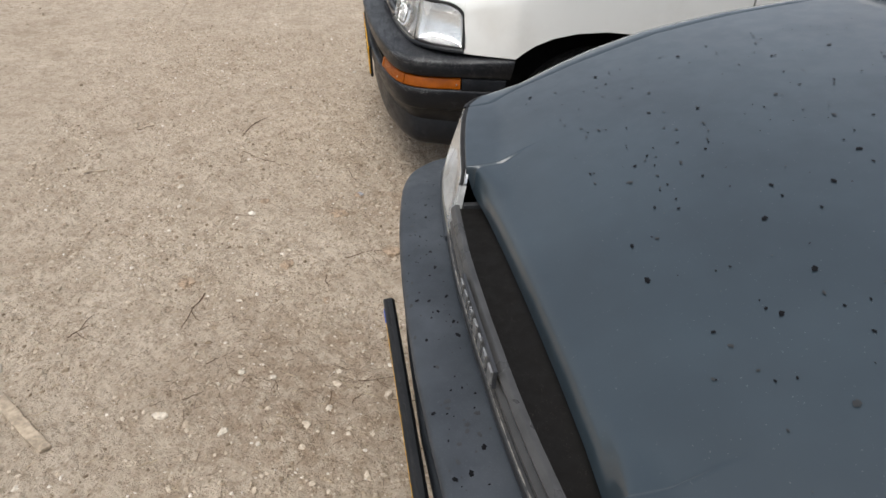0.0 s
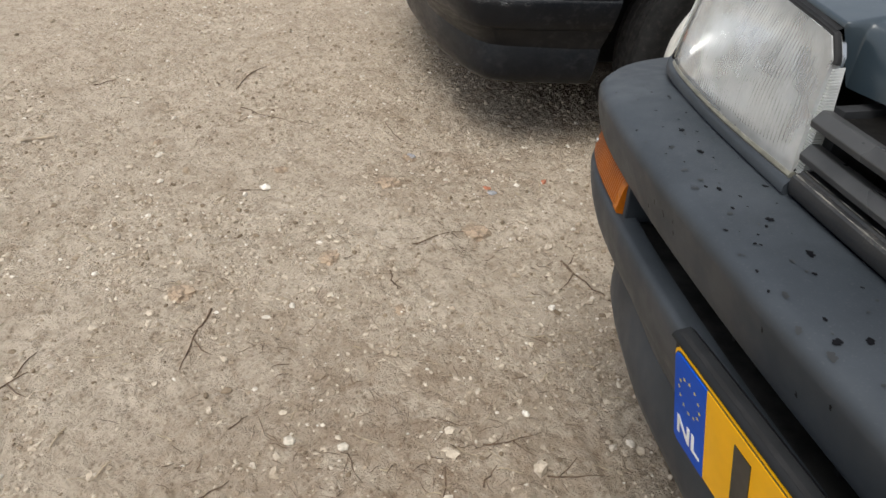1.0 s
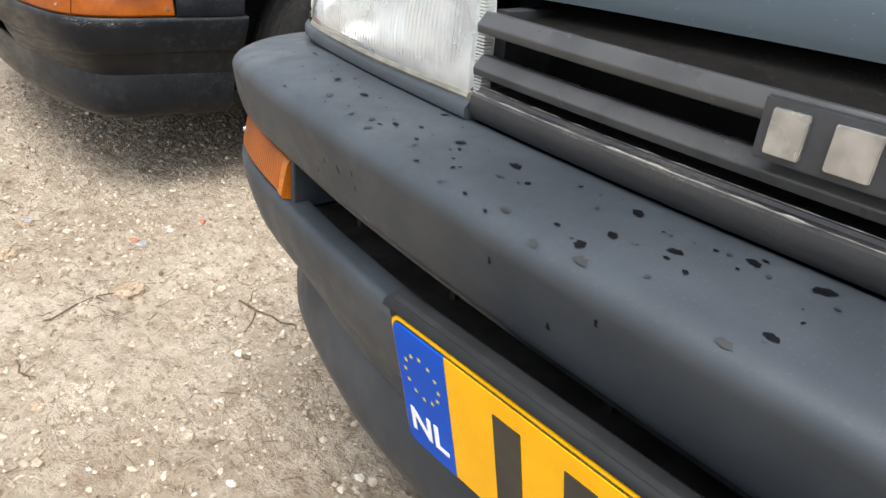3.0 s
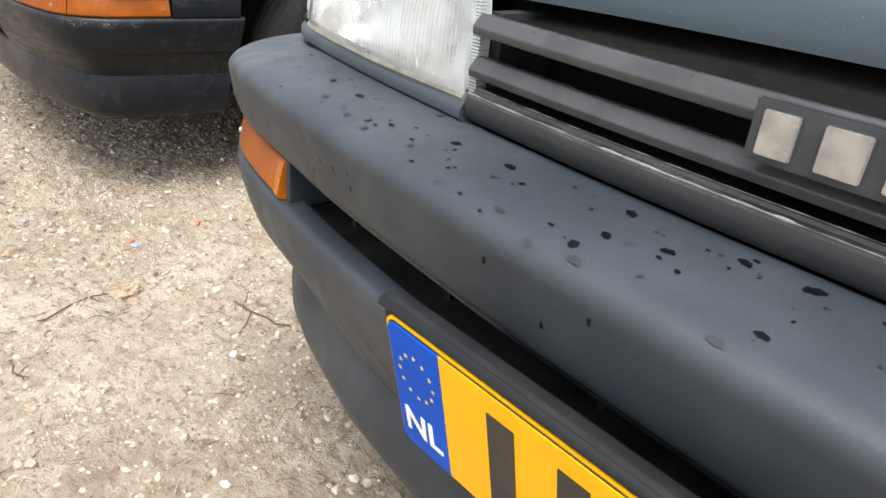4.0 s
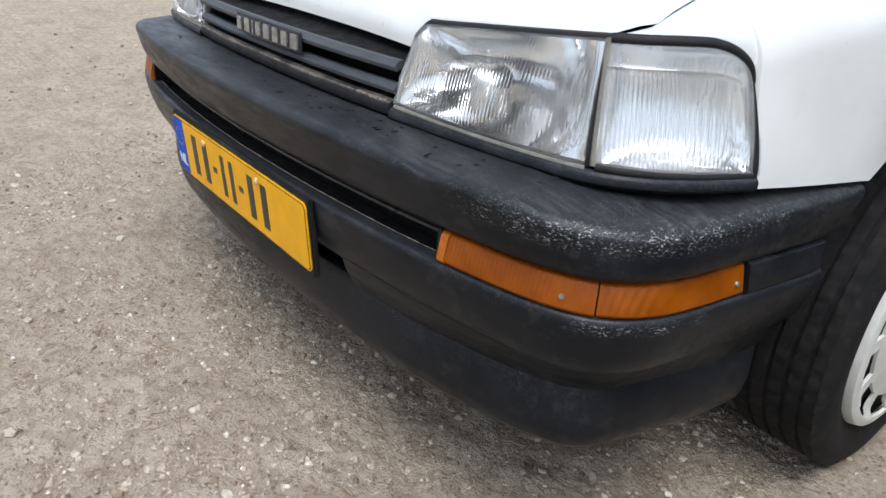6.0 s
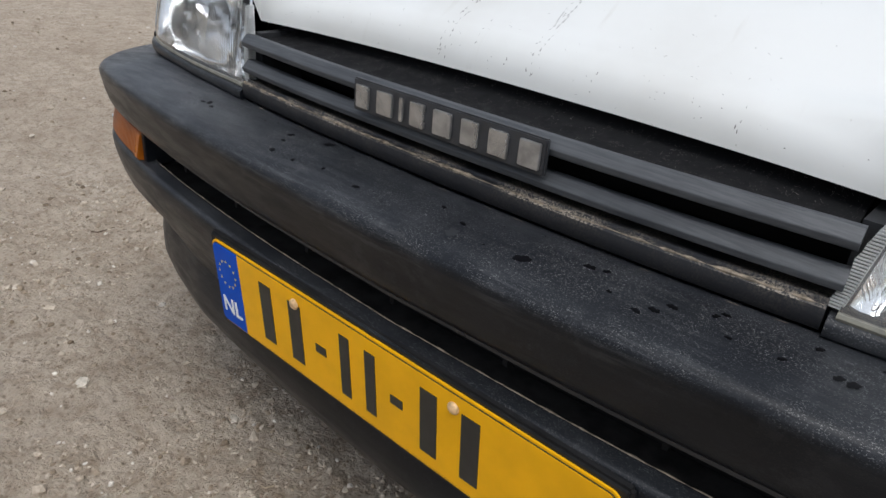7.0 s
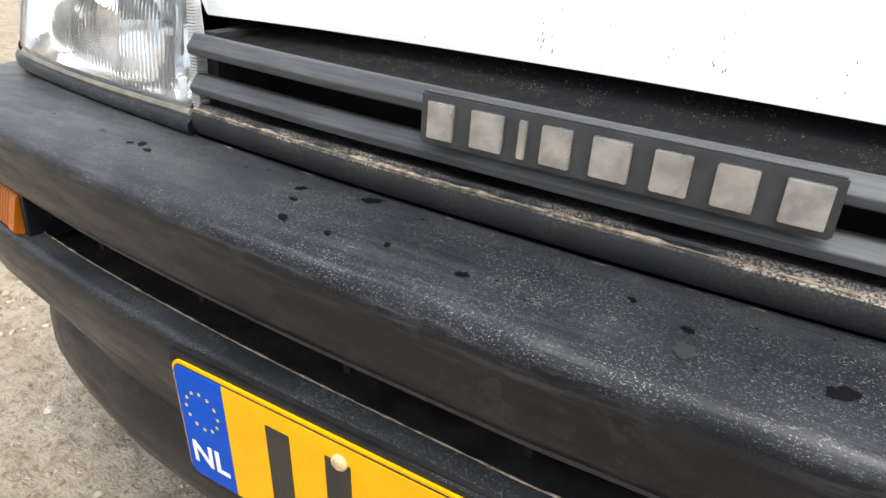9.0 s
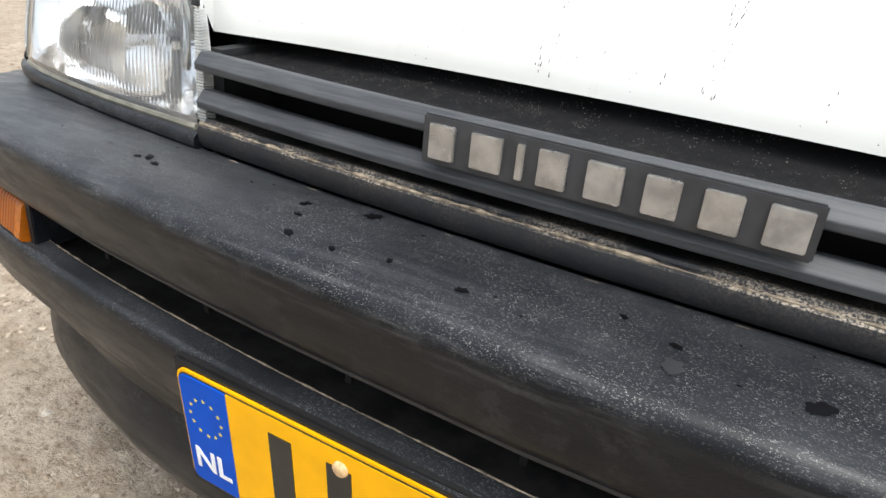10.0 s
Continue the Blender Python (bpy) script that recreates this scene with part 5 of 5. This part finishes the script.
def build_marker(car, side):
    x = side_x(1.12, 0.675) - 0.002
    m = part("side_marker", mirror_box(x, x + 0.012, 1.062, 1.165, 0.648, 0.696, side, 0.004), "rubber", car, "dark-framed amber side repeater")
    part("marker_lens", mirror_box(x + 0.006, x + 0.017, 1.075, 1.152, 0.656, 0.688, side, 0.004), "amber", m)


def build_flap(car, side):
    rows = [[(lerp(0.66, 0.825, i / 5), 1.165 + 0.02 * k / 6 + 0.01 * math.sin(i), lerp(0.40, 0.13, k / 6)) for i in range(6)] for k in range(7)]
    bm = grid(mirrored(rows, side))
    bmesh.ops.solidify(bm, geom=bm.faces[:], thickness=0.006)
    part("mud_flap", bm, "rubber", car)


def build_car(name, label, paint, plastic, trim, slat, plate, cap, badge, matrix, drop):
    car = new(name, None)
    build_hood(car, paint, 0.623 if paint == "dark" else 0.627)
    both(lambda s: build_fender(car, paint, s))
    both(lambda s: build_side(car, paint, s))
    build_cabin(car, paint)
    build_bumper(car, plastic, trim)
    both(lambda s: build_indicator(car, s))
    both(lambda s: build_headlamp(car, s, trim))
    grille = build_grille(car, trim, slat, "header_dark" if paint == "dark" else "header_white")
    both(lambda s: build_lamp_trim(car, plastic, s))
    if paint == "white":
        build_seam_dirt(car)
    build_badge(grille, "chrome", *badge)
    build_plate(car, *plate[:3], cap, plate[3])
    both(lambda s: build_marker(car, s))
    both(lambda s: build_flap(car, s))
    for s in (1, -1):
        for y in (AXLE_Y, AXLE_Y + WHEELBASE):
            build_wheel(car, 0.806, y, 0.279 - drop, s, True)
    car.matrix_world = matrix
    return tagged(car, label, "car", "parked hatchbacks")


def water_spots(car, spots, surface, kinds=(("water_drop", "wet", "dark wet drops"), ("dried_spot", "stain", "dull dried water spots"))):
    """Drops on the bumper's top: flat wet blots, some dried to dull rings."""
    rng = random.Random(5)
    for kind, mt, words in kinds:
        bm = bmesh.new()
        for x, d, r, wet in spots:
            if (kind != "dried_spot") != wet:
                continue
            px, py, pz, nrm = surface(x, d)
            q = nrm.to_track_quat("Z", "Y")
            ring, n = [], 22
            ph = rng.uniform(0, 6)
            for k in range(n):
                a = 2 * math.pi * k / n
                rr = r * (1 + 0.22 * math.sin(2 * a + ph) + 0.14 * math.sin(5 * a + ph * 2) + rng.uniform(-0.10, 0.10))
                ring.append(bm.verts.new(Vector((px, py, pz)) + q @ Vector((rr * math.cos(a), rr * math.sin(a) * 0.8, 0.0003))))
            mid = bm.verts.new(Vector((px, py, pz)) + nrm * (0.0005 if wet else 0.0004))
            for k in range(n):
                bm.faces.new((ring[k], ring[(k + 1) % n], mid))
        ob = part(kind, bm, mt, car)
        tagged(ob, words, kind="stuff")



def bumper_top(x, d):
    """A point of the upper beam d behind its front line, with the normal."""
    top = [p for p in UP_PROFILE if p[1] >= 0.5238 and p[0] <= 0.087][::-1]
    ds, zs = [p[0] for p in top], [p[1] for p in top]
    z = float(np.interp(d, ds, zs))
    dz = (float(np.interp(d + 0.003, ds, zs)) - float(np.interp(d - 0.003, ds, zs))) / 0.006
    s = BUMPER.s_of_x(x)
    px, py = BUMPER.at(s, d)
    ax, ay = BUMPER.at(s, d + 0.01)
    inward = Vector((ax - px, ay - py, 0)).normalized()
    return px, py, z + 0.0004, (Vector((0, 0, 1)) - inward * dz).normalized()


# ---- the place ----
build_ground()

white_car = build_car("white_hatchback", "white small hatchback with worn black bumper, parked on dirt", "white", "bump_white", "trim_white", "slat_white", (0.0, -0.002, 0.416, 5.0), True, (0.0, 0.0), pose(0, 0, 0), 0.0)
dark_car = build_car("dark_hatchback", "dark blue-black small hatchback with clean matte bumper, parked on dirt", "dark", "bump_dark", "trim_dark", "slat_dark", (0.012, -0.033, 0.4645, 12.5), False, (0.0, 0.0), pose(2.2599, -0.0065, 0.0302, 0.15, -0.35, 1.73), 0.036)

rng = random.Random(21)
# the larger drops where they lie (along the beam, behind its front line, radius), then a sprinkle of small ones
WET = [(-0.472, 0.048, 0.0034), (-0.422, 0.048, 0.0036), (-0.352, 0.035, 0.0028), (-0.297, 0.051, 0.0034), (-0.246, 0.055, 0.0040), (-0.223, 0.044, 0.0020), (-0.158, 0.065, 0.0038), (-0.151, 0.036, 0.0032), (-0.156, 0.017, 0.0037), (-0.121, 0.047, 0.0035), (-0.107, 0.035, 0.0019), (-0.091, 0.067, 0.0035), (-0.058, 0.069, 0.0046), (-0.056, 0.021, 0.0031)]
DRY = [(-0.438, 0.026, 0.0036), (-0.392, 0.021, 0.0034), (-0.371, 0.027, 0.0029), (-0.359, 0.017, 0.0032), (-0.313, 0.026, 0.0026), (-0.207, 0.013, 0.0031), (-0.174, 0.003, 0.0031), (-0.146, 0.007, 0.0039), (-0.241, 0.038, 0.0024), (-0.067, 0.005, 0.0034)]
spots = [(x, d, r, True) for x, d, r in WET] + [(x, d, r, False) for x, d, r in DRY]
for _ in range(80):
    spots.append((rng.uniform(-0.60, 0.02), rng.uniform(0.004, 0.076), rng.uniform(0.0006, 0.0019), rng.random() < 0.6))
for _ in range(95):
    spots.append((rng.uniform(0.0, 0.66), rng.uniform(0.004, 0.075), rng.uniform(0.0008, 0.0022) if rng.random() < 0.6 else rng.uniform(0.0028, 0.0044), rng.random() < 0.62))
water_spots(dark_car, spots, bumper_top)
WET = [(-0.343, 0.047, 0.0044), (-0.352, 0.043, 0.0030), (-0.329, 0.042, 0.0036), (-0.193, 0.061, 0.0037), (-0.186, 0.047, 0.0029), (-0.144, 0.074, 0.0060), (-0.174, 0.026, 0.0040), (-0.139, 0.026, 0.0027), (-0.102, 0.034, 0.0025), (-0.051, 0.031, 0.0036), (0.035, 0.056, 0.0026), (0.065, 0.045, 0.0031), (0.132, 0.034, 0.0064)]
spots = [(x, d, r, True) for x, d, r in WET] + [(-0.091, 0.048, 0.0032, False), (0.067, 0.029, 0.0062, False), (-0.392, 0.045, 0.0025, False)]
for _ in range(26):
    spots.append((rng.uniform(0.15, 0.62), rng.uniform(0.02, 0.075), rng.uniform(0.0018, 0.0042), rng.random() < 0.85))
for _ in range(14):
    spots.append((rng.uniform(-0.6, 0.15), rng.uniform(0.02, 0.075), rng.uniform(0.0005, 0.0014), True))
water_spots(white_car, spots, bumper_top)


def hood_point(x, y):
    dx = (hood_z(x + 0.005, y) - hood_z(x - 0.005, y)) / 0.01
    dy = (hood_z(x, y + 0.01) - hood_z(x, y - 0.01)) / 0.02
    return x, y, hood_z(x, y) + 0.0012, Vector((-dx, -dy, 1)).normalized()


spots = []
for _ in range(420):
    spots.append((rng.uniform(-0.55, 0.58), rng.uniform(0.26, 1.05), rng.uniform(0.0010, 0.0028) if rng.random() < 0.8 else rng.uniform(0.003, 0.0048), rng.random() < 0.6))
water_spots(dark_car, spots, hood_point)


def nose_point(x, q):
    """A point of the white bonnet's rolled front edge; q runs from its lower line (0.10) up over the roll."""
    y0 = interp(abs(x), [(0, 0.146), (0.15, 0.145), (0.25, 0.143), (0.34, 0.138)])
    at = lambda w: Vector((x, w + (y0 - 0.10) * (1 - min(max((w - 0.132) / 0.10, 0), 1)), hood_z(x, w)))
    run = at(q + 0.001) - at(q - 0.001)
    nrm = Vector((0, -run.z, run.y)).normalized()
    p = at(q) + nrm * 0.0012
    return p.x, p.y, p.z, nrm


def drip_streaks(car, streaks):
    """Dark dashes that rain has drawn down the bonnet's nose, each a thin tapered sliver."""
    rng = random.Random(77)
    bm = bmesh.new()
    for x0, q0, q1, count in streaks:
        for _ in range(count):
            q, x = interp(rng.uniform(q0, q1), [(0, 0.1003), (0.2, 0.1018), (0.35, 0.1055), (0.5, 0.114), (0.65, 0.128), (1, 0.165), (1.4, 0.21)]), x0 + rng.gauss(0, 0.0009)
            a = Vector(nose_point(x, q)[:3])
            up = (Vector(nose_point(x, q + 0.001)[:3]) - a).normalized() + Vector((rng.uniform(-0.1, 0.25), 0, 0))
            tall, wide = rng.uniform(0.0014, 0.0040), rng.uniform(0.00022, 0.00042)
            ring = [bm.verts.new(a + up * tall * v + Vector((wide * u, 0, 0))) for u, v in ((-0.4, 0), (0.4, 0), (1, 0.3), (0.6, 0.8), (0.1, 1), (-0.5, 0.8), (-1, 0.3))]
            bm.faces.new(ring)
    tagged(part("drip_streak", bm, "fleck", car), "dark dried rain streaks", kind="stuff")


drip_streaks(white_car, ((-0.073, 0.05, 1.3, 26), (-0.066, 0.05, 1.2, 16), (0.036, 0.1, 1.3, 24), (0.030, 0.05, 1.2, 18), (0.097, 0.1, 0.4, 3), (-0.033, 0.3, 0.7, 3), (0.006, 0.05, 0.3, 2), (0.22, 0.1, 0.5, 4)))
spots = []
for _ in range(120):
    spots.append((rng.uniform(-0.33, 0.33), rng.choice((rng.uniform(0.1005, 0.106), rng.uniform(0.106, 0.13), rng.uniform(0.13, 0.26))), rng.uniform(0.0002, 0.0005), True))
water_spots(white_car, spots, nose_point, (("dirt_fleck", "fleck", "small dark dried drip flecks"),))


def bumper_face(x, z):
    """A point of the upper beam's front face at a height, with the normal."""
    face = [p for p in UP_PROFILE if 0.47 < p[1] < 0.5255 and p[0] < 0.02][::-1]
    d = float(np.interp(z, [p[1] for p in face], [p[0] for p in face]))
    s = BUMPER.s_of_x(x)
    px, py = BUMPER.at(s, d)
    ax, ay = BUMPER.at(s, d - 0.01)
    return px, py, z, Vector((ax - px, ay - py, -0.002)).normalized()


spots = []
for _ in range(16):
    x, z = rng.uniform(-0.6, 0.6), rng.uniform(0.488, 0.520)
    for k in range(3):
        spots.append((x, z - k * 0.0014, rng.uniform(0.0010, 0.0015), True))
water_spots(dark_car, spots, bumper_face, (("drip_mark", "wet", "dark vertical drip marks"),))

# ---- loose things on the dirt ----
slat_bm = box(-0.115, 0.115, -0.014, 0.014, 0.0, 0.009, 0.0015)
bmesh.ops.subdivide_edges(slat_bm, edges=[e for e in slat_bm.edges if e.calc_length() > 0.15], cuts=8)
for v in slat_bm.verts:
    v.co.y += 0.004 * noise.noise(v.co * 30)
    v.co.z += 0.002 * noise.noise(v.co * 45 + Vector((4, 0, 0)))
slat = part("wooden_slat", slat_bm, "board", None)
slat.matrix_world = pose(1.77, -0.85, 0.003, 0, 0, 43)
tagged(slat, "broken weathered wooden slat lying on dirt", "wood scrap")
small = part("wood_chip", box(-0.045, 0.045, -0.009, 0.009, 0.0, 0.006, 0.0015), "board", None)
small.matrix_world = pose(0.485, -1.03, 0.002, 0, 0, 102)
tagged(small, "short flat weathered wood chip on dirt", "wood scrap")

twig([(1.284, -0.518), (1.362, -0.547), (1.448, -0.558)], 0.0028, ((0.55, 0.05, 0.035), (0.3, 0.03, -0.02)))
twig([(0.318, -0.506), (0.403, -0.406), (0.46, -0.318)], 0.0022)
twig([(0.156, -0.529), (0.048, -0.498), (-0.046, -0.44)], 0.0034, ((0.5, -0.04, 0.03),))
twig([(1.458, -0.846), (1.428, -0.829), (1.367, -0.80)], 0.0026, ((0.4, 0.05, 0.05), (0.6, -0.03, 0.04)))
twig([(1.662, -0.296), (1.717, -0.277)], 0.0018)
twig([(1.202, -0.168), (1.238, -0.172), (1.272, -0.164)], 0.0026, ((0.5, 0.03, 0.018),))
twig([(1.219, 0.195), (1.30, 0.220), (1.375, 0.258)], 0.0030, ((0.35, 0.05, -0.045), (0.2, -0.04, 0.03)))
twig([(1.62, -0.157), (1.641, -0.101)], 0.0016)
twig([(1.683, -0.088), (1.68, -0.04), (1.67, 0.009)], 0.0020, ((0.6, 0.03, 0.03),))
twig([(1.755, -0.01), (1.764, 0.077)], 0.0020, ((0.4, -0.03, 0.04),))
twig([(1.717, -0.154), (1.777, -0.168)], 0.0018)
twig([(1.594, -0.472), (1.563, -0.443)], 0.0018)
twig([(1.714, -0.509), (1.687, -0.464)], 0.0020)
twig([(1.118, -0.112), (1.084, -0.04), (1.083, 0.05)], 0.0022, ((0.7, 0.025, 0.02), (0.85, -0.02, 0.03)), "tangled dry stem with rootlets on dirt")
twig([(0.096, -0.963), (0.037, -0.898)], 0.0026)
twig([(1.755, -0.106), (1.719, -0.075)], 0.0020)
twig([(1.02, 0.768), (1.03, 0.84), (1.08, 0.934)], 0.0026, ((0.6, -0.03, 0.04),))
twig([(0.457, -0.093), (0.538, -0.078), (0.608, -0.043)], 0.0024)
twig([(0.41, -0.356), (0.456, -0.30)], 0.0022)
twig([(-1.187, 0.218), (-1.18, 0.27)], 0.0024)
twig([(0.82, -0.488), (0.827, -0.427)], 0.0018)

for i, (x, y, s) in enumerate([(1.763, -0.551, 0.018), (1.825, -0.402, 0.013), (1.63, -0.379, 0.011), (1.946, -0.803, 0.012), (1.57, -0.977, 0.02), (0.614, -0.698, 0.014), (1.116, 0.369, 0.009), (0.086, -0.125, 0.012), (0.293, -0.156, 0.011), (0.499, -0.236, 0.009), (0.814, 0.357, 0.011), (0.882, 0.34, 0.009), (1.655, -0.30, 0.009), (-0.414, 0.101, 0.012), (-0.647, -0.035, 0.012)]):
    chip(x, y, s, "chip", "pale angular stone lying on dirt", seed=30 + i)
chip(0.688, -0.05, 0.014, "slate", "grey angular stone lying on dirt", seed=61)
chip(0.912, 0.118, 0.014, "slate", "flat grey stone beside a brick chip", seed=62)
chip(0.887, 0.112, 0.012, "brick", "red-brown brick chip on dirt", "brick chip", seed=63)
chip(0.864, 0.268, 0.012, "brick", "red-brown brick chip on dirt", "brick chip", seed=64)
for i, (x, y, s) in enumerate([(0.824, -0.129, 0.026), (1.144, -0.289, 0.020), (1.228, -0.58, 0.022), (0.689, -0.054, 0.018), (0.733, -0.392, 0.016), (0.532, -0.714, 0.014), (1.082, 0.04, 0.026), (1.336, -0.165, 0.012)]):
    clod(x, y, s, 70 + i)

build_gravel()
build_litter()
build_debris()
